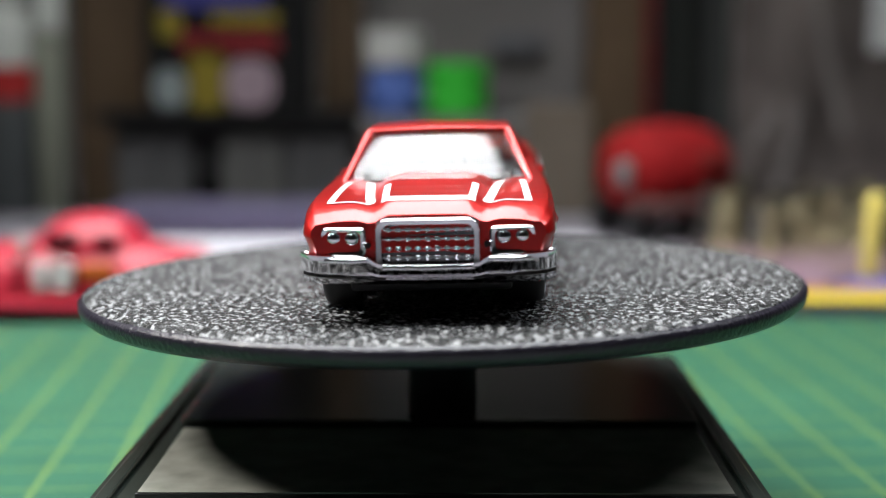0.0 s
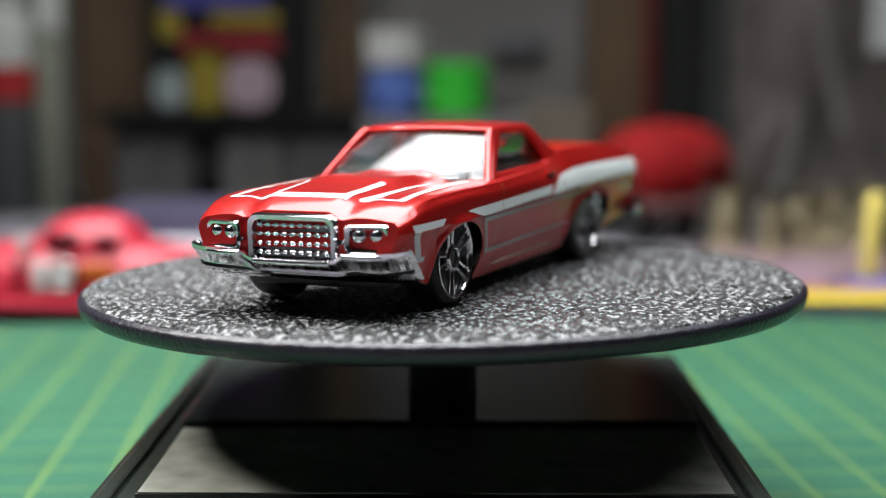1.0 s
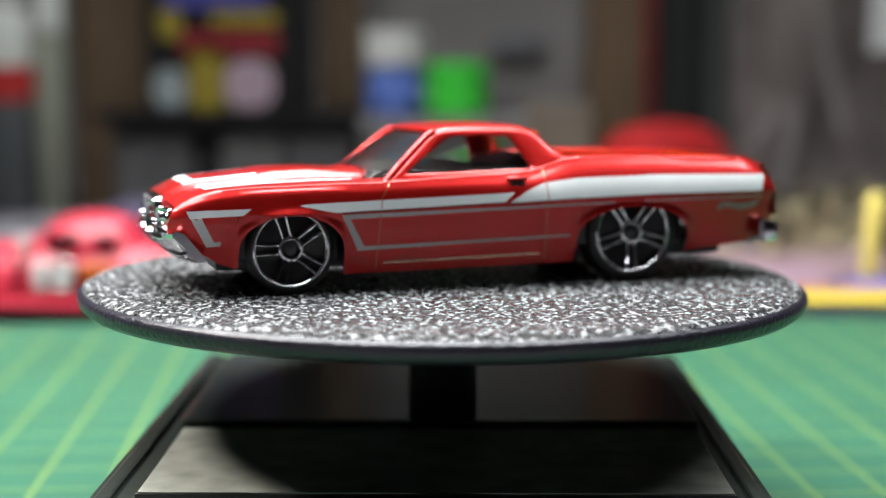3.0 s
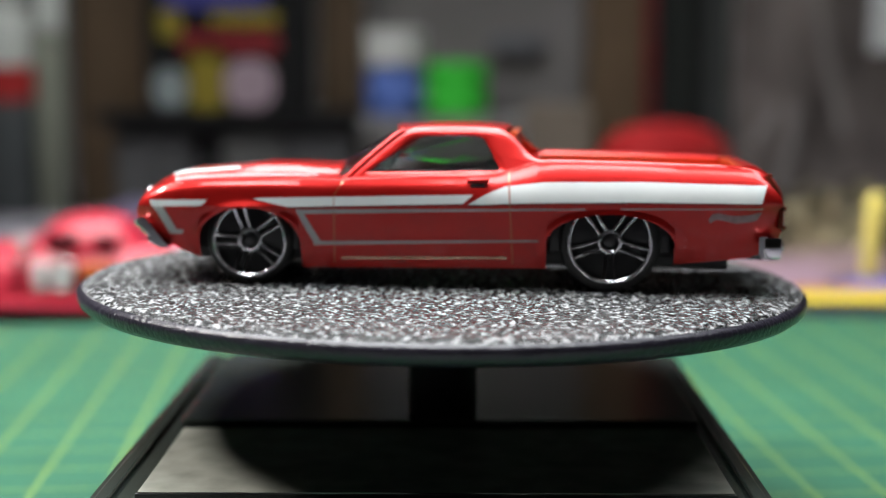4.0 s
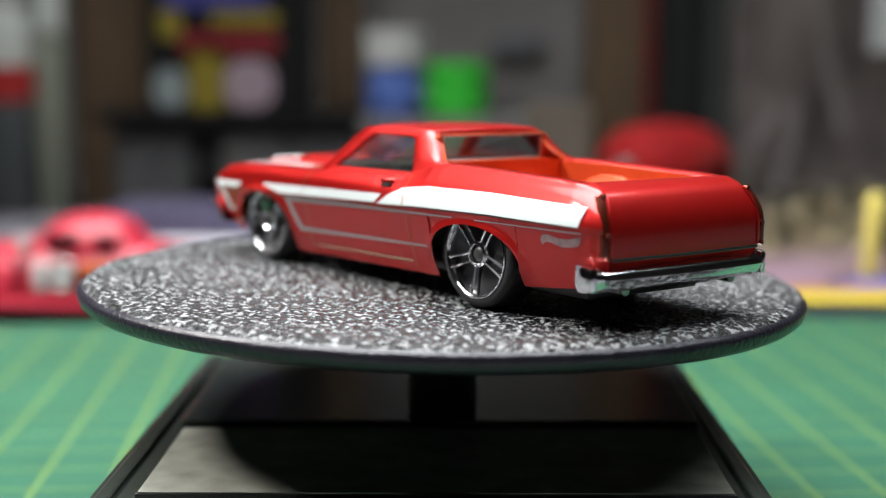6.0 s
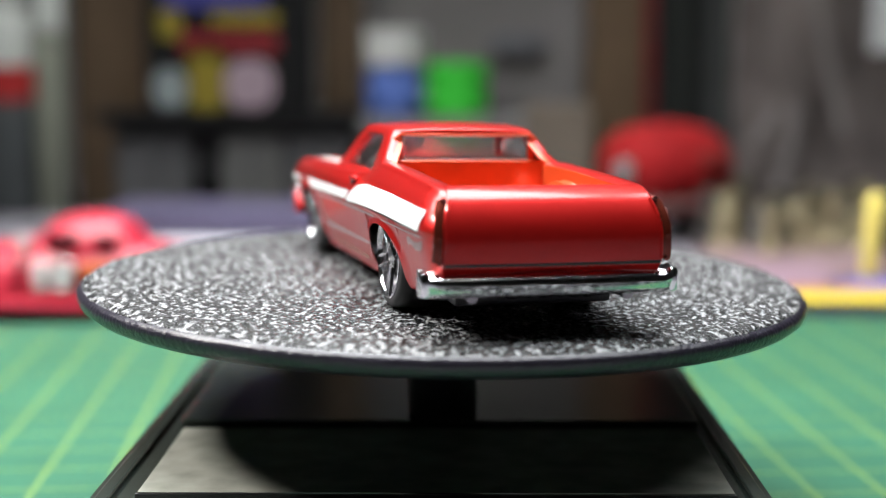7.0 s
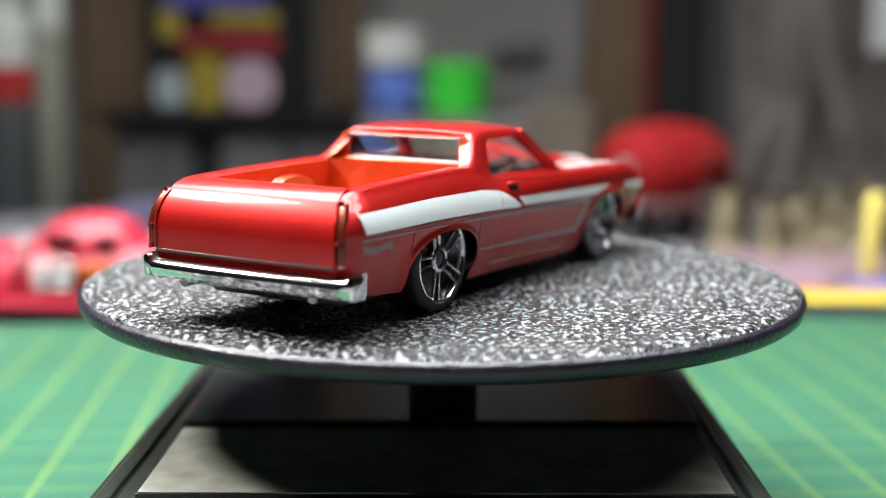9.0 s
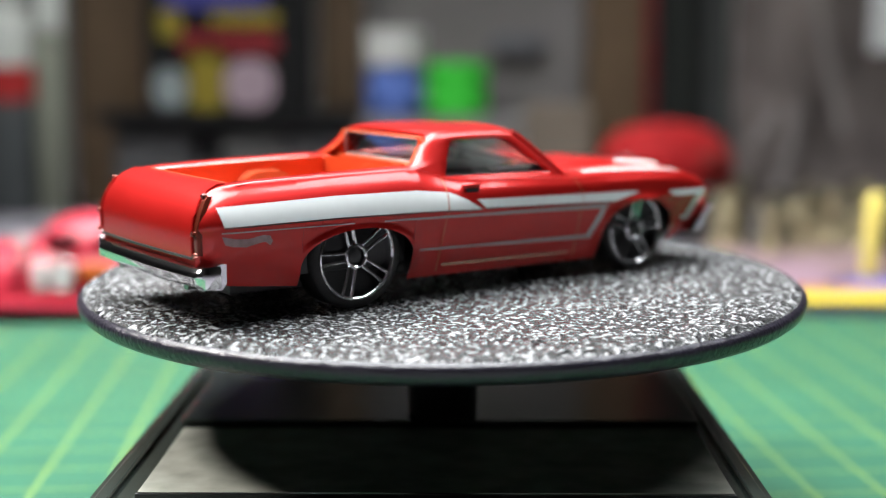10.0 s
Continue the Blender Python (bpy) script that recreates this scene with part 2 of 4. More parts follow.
def arch_flare(x, z):
    f = 0.0
    for cx, cz, r, flat in ARCHES:
        d = math.hypot(x - cx, (z - cz) / flat)
        if z > cz - 3:
            f = max(f, 0.42 * math.exp(-((d - r - 0.1) / 0.9) ** 2))
    return f


def side_y(x, z):
    """Half width of the body's side at height z."""
    w, zc, zs = lerp(x, HALF_W), lerp(x, CREASE), lerp(x, SHOULDER)
    if z >= zc:
        k = min(1.0, (z - zc) / max(0.5, zs - zc))
        fall = lerp(x, [(-11, 2.5), (-6, 1.8), (4, 1.45)])
        y = w - 0.2 * k - (fall - 0.2) * k ** (lerp(x, [(-4, 4.0), (8, 8.0)]) if x > -4 else lerp(x, [(-12, 2.2), (-6, 3.2)]))
    else:
        k = (zc - z) / 8.0
        y = w - 0.12 - 0.2 * min(1.0, k * 12) - 2.2 * k ** 1.12
    return y + arch_flare(x, z)


def hood_z(x, y):
    """Height of the bonnet's skin."""
    zs = lerp(x, SHOULDER)
    ye = side_y(x, zs)
    a = abs(y)
    crown = lerp(x, [(8, 0.5), (12, 0.9), (17, 1.35), (22, 1.4), (25, 1.0), (28, 0.85), (32.4, 0.85), (36, 0.75)])
    k = min(1.0, a / ye)
    z = zs + crown * (1 - k ** 2.5) * 0.45
    half = lerp(x, [(10, 5.9), (36, 4.9)])
    z += crown * 0.5 * (1 - sstep(a, half - 0.7, half + 0.7))
    z -= 0.35 * math.exp(-((a - half - 1.3) / 1.0) ** 2)
    # twin scoops in front of the windscreen
    z += 0.34 * sstep(x, 24.0, 20.5) * (1 - sstep(x, 12.0, 13.2)) * (1 - sstep(a, 3.8, 4.8)) * sstep(a, 0.15, 0.7)
    return z


def front_x(z):
    return lerp(z, [(3, 31.0), (5, 33.0), (7, 34.9), (8.4, 35.15), (9.4, 34.85), (10.2, 34.5), (10.8, 34.1), (11.4, 33.5), (12.2, 32.9)])


def rear_x(z):
    return -41.6 + max(0.0, z - 10.0) ** 2 * 0.1 + max(0.0, 9.0 - z) ** 2 * 0.04


def warp(x, z, y=0.0):
    """Slant of the nose and the tail."""
    if x > 27:
        return 27 + (x - 27) * (front_x(z) + 1.2 * (1 - (y / 13.0) ** 2) - 27) / 9.0
    if x < -34:
        return -34 - (x + 34) * (rear_x(z) + 34) / 8.0
    return x


def body_section(x, nz=22, ny=18):
    """Half section, from the sill up over the shoulder to the middle line."""
    zs, zb = lerp(x, SHOULDER), bottom_z(x)
    pts = []
    for i in range(nz + 1):
        z = zb + (zs - 0.35 - zb) * i / nz
        pts.append((side_y(x, z), z))
    ye, ze = pts[-1]
    bed = -37.7 < x < -13.0
    if bed:
        rail, floor = ye - 2.3, 9.6
        hump = 4.3 * math.exp(-((x - REAR_X) / 4.6) ** 4)
        pts += [(ye - 0.10, zs - 0.12), (ye - 0.38, zs + 0.02), (ye - 1.9, zs), (rail, zs - 0.25)]
        for j in range(ny - 3):
            k = j / (ny - 4)
            if k < 0.4:
                pts.append((rail - 0.1 - 0.1 * k, zs - 0.3 - (zs - 0.3 - floor - hump) * k / 0.4))
            else:
                y = rail * (1 - (k - 0.4) / 0.6)
                pts.append((y, floor + hump * (1 - sstep(rail - y, 1.8, 3.0))))
    else:
        top = hood_z if x > 8 else (lambda px, py: zs)
        for j in range(ny + 1):
            if j == 0:
                pts.append((ye - 0.10, zs - 0.12))
            else:
                y = (ye - 0.35) * (1 - (j - 1) / (ny - 1))
                pts.append((y, top(x, y)))
    return pts


def body_mesh():
    xs = set(np.round(np.arange(-42, 36.01, 0.75), 3))
    for cx, cz, r, flat in ARCHES:
        for k in range(25):
            xs.add(round(cx + r * 0.9999 * math.cos(math.pi * k / 24), 3))
    xs |= {-37.7001, -37.6999, -13.0001, -12.9999, 35.6, 35.85}
    rings = []
    for x in sorted(xs):
        half = body_section(x)
        zs = lerp(x, SHOULDER)
        ring = [(y, z) for y, z in half] + [(-y, z) for y, z in half[-2::-1]]
        pull = 1.0
        if x < -39.5:
            pull = 1 - 0.045 * ((-39.5 - x) / 2.5) ** 2
        if x > 33.5:
            pull = 1 - 0.05 * ((x - 33.5) / 2.5) ** 2
        drop = max(0.0, (x - 31) / 5.0) * 0.35
        rings.append([(warp(x, z, y), y * pull, z - drop * sstep(abs(y), 9.6, 12.6) * sstep(z, 9.5, 11.2)) for y, z in ring])
    bm = loft(rings, closed=False, caps=False)
    bm.verts.ensure_lookup_table()
    n = len(rings[0])
    for base in (0, len(rings) - 1):
        vs = [bm.verts[base * n + i] for i in range(n)]
        bm.faces.new(vs)
    return bm


def side_decal(top, bottom, steps=60, lift=0.07):
    """A printed band between two lines of (x, z) on the left side, and its mirror."""
    out = []
    for s in (1, -1):
        bm = bmesh.new()
        rows = []
        for i in range(steps + 1):
            k = i / steps
            xt, zt = along(top, k)
            xb, zb = along(bottom, k)
            row = []
            for j in range(6):
                x, z = xt + (xb - xt) * j / 5, zt + (zb - zt) * j / 5
                xu = 27 + (x - 27) * 9.0 / (front_x(z) - 27) if x > 27 else x
                row.append(bm.verts.new((x, s * (side_y(xu, z) + lift), z)))
            rows.append(row)
        for a, b in zip(rows, rows[1:]):
            for j in range(5):
                bm.faces.new((a[j], a[j + 1], b[j + 1], b[j]))
        out.append(bm)
    return out


def along(line, k):
    """The point at share k of a line of (x, z)."""
    p = np.array(line, float)
    d = np.r_[0, np.cumsum(np.hypot(*np.diff(p, axis=0).T))]
    return float(np.interp(k * d[-1], d, p[:, 0])), float(np.interp(k * d[-1], d, p[:, 1]))


def hood_band(a, b, width, steps=30, lift=0.07, side=1):
    """A printed line of a width on the bonnet from (x, y) to (x, y)."""
    a, b = Vector(a), Vector(b)
    n = (b - a).normalized()
    n = Vector((-n.y, n.x)) * width / 2
    bm = bmesh.new()
    rows = []
    for i in range(steps + 1):
        c = a.lerp(b, i / steps)
        row = []
        for j in range(4):
            q = c + n * (j / 1.5 - 1)
            z = hood_z(q.x, q.y) + lift
            row.append(bm.verts.new((warp(q.x, z, q.y), q.y * side, z)))
        rows.append(row)
    for p, q in zip(rows, rows[1:]):
        for j in range(3):
            bm.faces.new((p[j], p[j + 1], q[j + 1], q[j]))
    return bm


CAB = [(9.7, 12.4), (9.35, 12.9), (7.5, 14.65), (5.5, 16.5), (3.9, 17.95), (2.8, 18.7), (1.6, 19.0), (-0.6, 19.1), (-4.0, 19.15), (-7.4, 19.1), (-8.6, 18.95), (-9.2, 18.7),
       (-10.4, 17.85), (-11.4, 16.75), (-12.0, 16.15), (-12.8, 15.65), (-14.0, 15.35), (-16.5, 15.1), (-16.5, 13.4), (-9.5, 12.6), (0, 12.4)]
WINDOW = [(7.3, 13.6), (6.9, 13.95), (4.6, 15.6), (1.9, 17.55), (1.3, 17.85), (0.5, 17.98), (-2.5, 18.05), (-5.6, 18.05), (-6.3, 17.9), (-6.8, 17.5), (-8.6, 14.6), (-8.75, 14.2), (-8.4, 13.98), (0, 13.72)]
CAB_MID = (-1.2, 15.9)


def cab_y(x, z):
    """Half width of the cab's side, leaning in towards the roof."""
    zs = lerp(x, SHOULDER)
    rear = (side_y(x, zs - 0.3) - 0.12 - 8.75) / (18.9 - zs + 0.3)
    lean = 0.44 + (rear - 0.44) * sstep(-x, 5.0, 9.0)
    return 8.75 + (18.9 - z) * lean - 0.35 * max(0.0, z - 18.2) ** 2


def reach(outline, angle):
    """The point where a ray from the window's middle leaves an outline."""
    c, s = math.cos(angle), math.sin(angle)
    best = None
    for (x0, z0), (x1, z1) in zip(outline, outline[1:] + outline[:1]):
        ax, az, bx, bz = x0 - CAB_MID[0], z0 - CAB_MID[1], x1 - x0, z1 - z0
        det = -c * bz + s * bx
        if abs(det) < 1e-9:
            continue
        t = (-ax * bz + az * bx) / det
        u = (c * az - s * ax) / det
        if t > 0 and -1e-6 <= u <= 1 + 1e-6 and (best is None or t > best):
            best = t
    return CAB_MID[0] + c * best, CAB_MID[1] + s * best


def ring_panel(outer, inner, s, steps):
    """A side skin with an opening: rows of (share from the opening to the edge, offset)."""
    angles = sorted({round(math.atan2(z - CAB_MID[1], x - CAB_MID[0]), 5) for x, z in outer + inner} | {round(-math.pi + 2 * math.pi * k / 72, 5) for k in range(1, 72)})
    rings = []
    for share, off in steps:
        row = []
        for a in angles:
            (x0, z0), (x1, z1) = reach(inner, a), reach(outer, a)
            x, z = x0 + (x1 - x0) * share, z0 + (z1 - z0) * share
            row.append((x, s * (cab_y(x, z) + off), z))
        rings.append(row)
    return loft(rings, caps=False)


def side_plate(outline, s, off0, off1):
    """A plate that follows the cab's side between two offsets."""
    return loft([[(x, s * (cab_y(x, z) + off), z) for x, z in outline] for off in (off0, off1)])


def header(u):
    """The front edge of the roof over the windscreen, u from -1 to 1."""
    return (2.75 + 1.7 * (1 - u * u), 8.6 * u, 18.42 + 0.28 * (1 - u * u))


def greenhouse(car):
    """Roof, leaning sides with window openings, and the wall behind the seats."""
    rings = []
    for k in range(13):
        v = k / 12
        row = []
        for j in range(17):
            u = j / 8 - 1
            x0 = header(u)[0]
            x = x0 + (-9.15 + 0.3 * u * u - x0) * v
            edge = lerp(x, [(-9.3, 18.6), (-8.6, 18.88), (-7.4, 19.06), (-4, 19.12), (-0.6, 19.08), (1.6, 18.97), (2.8, 18.75), (5, 18.55)])
            row.append((x, 8.72 * u, edge + 0.3 * (1 - u * u) - 0.25 * abs(u) ** 10))
        rings.append(row)
    bm = loft(rings, closed=False, caps=False)
    bmesh.ops.recalc_face_normals(bm, faces=bm.faces[:])
    bmesh.ops.solidify(bm, geom=bm.faces[:], thickness=0.5)
    part("roof", bm, RED, car)
    part("roof_header", tube([header(j / 10 - 1) for j in range(21)], 0.36, 10), RED, car)
    part("roof_tail", tube([(-9.1 + 0.2 * (j / 8 - 1) ** 2, 8.3 * (j / 8 - 1), 18.6 + 0.25 * (1 - (j / 8 - 1) ** 2)) for j in range(17)], 0.3, 10), RED, car)
    for s in (1, -1):
        part("cab_side", ring_panel(CAB, WINDOW, s, ((-0.03, -0.9), (-0.03, -0.25), (0.03, -0.04), (0.12, 0.06), (0.4, 0.09), (0.75, 0.05), (0.93, -0.1), (1.0, -0.35), (1.0, -1.0))), RED, car)
        pillar = [(9.75, 12.6), (9.2, 13.15), (7.4, 14.85), (5.4, 16.65), (3.85, 17.95), (3.0, 18.4)]
        part("windscreen_pillar", tube([(x + 0.1, s * (cab_y(x, z) - 0.42), z) for x, z in pillar], 0.5, 10), RED, car)
        part("roof_rail", tube([(x, s * (cab_y(x, z) - 0.34), z - 0.3) for x, z in CAB[5:11]], 0.32, 10), RED, car)
        part("sail_lining", side_plate([(-10.0, 13.2), (-10.0, 17.95), (-10.4, 17.6), (-11.4, 16.6), (-12.0, 16.0), (-12.8, 15.5), (-14.0, 15.2), (-15.5, 15.0), (-15.5, 13.4)], s, -0.3, -1.7), BOUNCED_RED, car, "inner side of the sail panel, tinted orange for bounced light")
        part("side_window", side_plate([(x * 1.04, z + (0.12 if z > 16 else -0.2)) for x, z in WINDOW], s, -0.55, -0.8), GLASS, car, "clear plastic side window", False)
    # wall behind the seats with the rear window's opening
    for y0, y1, z0, z1 in ((-9.5, 9.5, 9.5, 15.4), (-8.9, -7.9, 15.35, 18.25), (7.9, 8.9, 15.35, 18.25), (-8.4, 8.4, 18.2, 18.55)):
        part("cab_back", box_bm(-10.5, -9.6, y0, y1, z0, z1, 0.15), BOUNCED_RED, car)
    part("rear_ledge", tube([(-10.75, -9.3, 15.15), (-11.0, -8.6, 15.2), (-11.05, 0, 15.22), (-11.0, 8.6, 15.2), (-10.75, 9.3, 15.15)], 0.3, 10), BOUNCED_RED, car, "rounded ledge under the rear window")
    part("rear_window", box_bm(-10.3, -10.0, -7.95, 7.95, 15.3, 18.4), GLASS, car, "clear plastic rear window", False)
    for a, b in (((-7.75, 15.55), (7.75, 15.55)), ((7.75, 15.55), (7.75, 18.3)), ((7.75, 18.3), (-7.75, 18.3)), ((-7.75, 18.3), (-7.75, 15.55))):
        part("window_edge", tube([(-10.42, *a), (-10.42, *b)], 0.1, 6), SILVER, car, "thin pale window edge")
    # curved windscreen
    rings = []
    for k in range(11):
        v = k / 10
        row = []
        for j in range(21):
            u = j / 10 - 1
            lo = (9.6 + 2.9 * (1 - u * u), 10.75 * u, 12.85 + 0.45 * (1 - u * u))
            hi = header(u)
            bulge = 0.35 * math.sin(math.pi * v)
            row.append((lo[0] + (hi[0] - 0.15 - lo[0]) * v + bulge * 0.6, (lo[1] + (hi[1] * 0.97 - lo[1]) * v), lo[2] + (hi[2] - 0.1 - lo[2]) * v + bulge * 0.7))
        rings.append(row)
    bm = loft(rings, closed=False, caps=False)
    bmesh.ops.recalc_face_normals(bm, faces=bm.faces[:])
    bmesh.ops.solidify(bm, geom=bm.faces[:], thickness=0.3)
    part("windscreen", bm, SCUFFED_GLASS, car, "clear plastic windscreen")


def wheel(car, cx, s, r, rim_r):
    hub_y = 9.8 if cx < 0 else 10.0
    ob = new("wheel")
    ob.parent = car
    ob.matrix_basis = pose(cx * MM, s * hub_y * MM, r * MM)
    w = 2.4 if cx < 0 else 2.2

    def flip(bm):
        if s < 0:
            for v in bm.verts:
                v.co.y = -v.co.y
        return bm
    part("tyre", flip(lathe([(rim_r - 0.1, -w), (r - 0.5, -w), (r - 0.1, -w + 0.4), (r, -w + 0.9), (r, w - 0.9), (r - 0.1, w - 0.45), (r - 0.4, w - 0.15), (rim_r + 0.25, w - 0.05), (rim_r, w - 0.15), (rim_r - 0.15, w - 0.5), (rim_r - 0.15, -w)], 56, "y", True)), TYRE, ob)
    ring = lathe([(rim_r - 0.42, w - 1.1), (rim_r - 0.36, w - 0.2), (rim_r - 0.26, w + 0.02), (rim_r - 0.1, w + 0.1), (rim_r + 0.06, w + 0.02), (rim_r + 0.1, w - 0.5)], 64, "y", True)
    part("rim", flip(ring), CHROME, ob, "bright chrome rim")
    part("wheel_dish", flip(lathe([(0.001, w - 1.5), (rim_r - 0.3, w - 1.2), (rim_r - 0.3, w - 1.8), (0.001, w - 2.0)], 40, "y")), BLACK, ob, "dark recessed dish")
    # five pairs of parallel bars
    start = (0.0 if s > 0 else 12.0) if cx > 0 else (-90.0 if s > 0 else 180.0)
    for k in range(5):
        a = radians(start + 72 * k)
        c, n = (math.cos(a), math.sin(a)), (-math.sin(a), math.cos(a))
        for d in (-1, 1):
            q = [(c[0] * u + n[0] * d * v, h, c[1] * u + n[1] * d * v) for u, v, h in ((1.25, 0.46, w - 0.5), (rim_r * 0.6, 0.5, w - 0.3), (rim_r - 0.3, 0.62, w - 0.12))]
            part("spoke", flip(tube(q, 0.2, 6, 1.0)), CHROME, ob)
    part("hub_ring", flip(lathe([(1.0, w - 0.9), (1.05, w - 0.25), (1.2, w - 0.12), (1.42, w - 0.18), (1.55, w - 0.4), (1.55, w - 0.9)], 32, "y", True)), CHROME, ob)
    part("hub_cap", flip(lathe([(0.001, w - 0.28), (0.5, w - 0.3), (0.75, w - 0.42), (1.02, w - 0.75), (1.02, w - 1.2)], 24, "y")), HUB_GREY, ob, "dark grey hub cap")
    return ob


def chrome_front(car):
    """Grille, headlamp bezels and the wrapped bumper, one chrome moulding in parts."""
    def fx(z, y):
        return front_x(z) + 0.1 - 0.0075 * y * y
    # bumper blade, bent round the corners
    sect = [(-0.1, 7.35), (0.6, 7.2), (0.9, 6.8), (0.65, 6.3), (0.5, 5.8), (0.45, 5.4), (0.85, 5.1), (0.65, 4.65), (-0.1, 4.25), (-0.8, 4.3), (-0.7, 7.1)]
    rings = []
    for j in range(41):
        y = -13.1 + 26.2 * j / 40
        e = abs(y) / 13.1
        back = 0.45 * e ** 2 + 0.7 * max(0, e - 0.86) / 0.14 * max(0, e - 0.86)/0.14
        rings.append([(32.9 + (z - 4.2) * 0.86 + d - back, y, z - 0.9 * (1 - sstep(abs(y), 4.8, 6.6)) * (z - 4.2) / 3.1 + 0.35 * e ** 8 - 0.13 * (7.35 - z)) for d, z in sect])
    part("bumper", loft(rings), CHROME, car, "chrome front bumper")
    # grille surround: a rounded frame standing proud
    def frame_ring(hw, z0, z1, x, r):
        pts = []
        for cx, cz, a0 in ((hw - r, z1 - r, 0), (-hw + r, z1 - r, 90), (-hw + r, z0 + r, 180), (hw - r, z0 + r, 270)):
            for k in range(5):
                a = radians(a0 + 22.5 * k)
                pts.append((x, cx + r * math.cos(a), cz + r * math.sin(a)))
        return pts

    def lean(ring, z_ref=8.4):
        return [(x - 0.85 + 0.03 * (z - z_ref), y, z - 0.12) for x, y, z in ring]
    surround = loft([lean(frame_ring(*q)) for q in ((5.5, 5.6, 11.2, 34.4, 1.2), (5.5, 5.6, 11.2, 36.3, 1.2), (5.25, 5.8, 11.0, 36.7, 1.1), (4.75, 6.2, 10.5, 36.6, 0.9), (4.55, 6.35, 10.35, 35.9, 0.8))], caps=False)
    part("grille_surround", surround, CHROME, car, "thick chrome grille frame")
    # backing in the darkened chrome, the recess's shade painted in
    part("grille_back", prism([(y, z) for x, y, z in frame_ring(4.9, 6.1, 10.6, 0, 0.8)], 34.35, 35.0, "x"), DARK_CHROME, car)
    part("grille_ledge", tube([(35.75, -4.6, 6.0), (35.8, 0, 5.95), (35.75, 4.6, 6.0)], 0.4, 10), CHROME, car, "bright chrome ledge")
    for i in range(4):
        z = 6.95 + i * 0.95
        bm = bmesh.new()
        for j in range(9):
            own = lathe([(0.001, -0.34), (0.18, -0.3), (0.26, -0.12), (0.26, 0.12), (0.18, 0.3), (0.001, 0.34)], 10, "y")
            bmesh.ops.translate(own, vec=(35.3, -4.0 + j, z), verts=own.verts[:])
            join(bm, own)
        part("grille_bar", bm, CHROME, car, "chrome grille bar with rounded teeth", kind="stuff")
        part("grille_rail", box_bm(34.7, 35.15, -4.6, 4.6, z - 0.12, z + 0.08, 0.04), CHROME, car)
    for s in (1, -1):
        bez = loft([[(x + 1.2 - 0.2 * s * y, y + s * 8.7, z) for x, y, z in lean(frame_ring(*q))] for q in ((2.4, 7.25, 10.25, 33.0, 0.6), (2.4, 7.25, 10.25, 34.85, 0.6), (2.2, 7.4, 10.1, 35.1, 0.55), (1.85, 7.7, 9.8, 34.95, 0.5), (1.8, 7.75, 9.75, 34.2, 0.5))], caps=False)
        part("headlamp_bezel", bez, CHROME, car, "chrome headlamp bezel")
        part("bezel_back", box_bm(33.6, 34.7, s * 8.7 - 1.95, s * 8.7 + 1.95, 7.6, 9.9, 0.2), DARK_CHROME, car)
        for d in (-0.95, 0.95):
            bm = lathe([(0.001, 0.75), (0.4, 0.7), (0.68, 0.48), (0.8, 0.1), (0.9, -0.2)], 20, "x")
            bmesh.ops.translate(bm, vec=(34.8 - 0.2 * s * d, s * 8.7 + d, 8.95), verts=bm.verts[:])
            part("headlamp", bm, CHROME, car, "round chrome headlamp")
        part("lamp_ledge", tube([(36.1, s * 6.2, 6.8), (36.0, s * 8.6, 6.75), (35.3, s * 11.0, 6.8), (34.4, s * 12.6, 7.4)], 0.36, 10), CHROME, car, "bright chrome ledge")
        part("bumper_guard", tube([(35.6, s * 6.05, 8.3), (36.3, s * 6.05, 8.35)], 0.33, 10), CHROME, car)


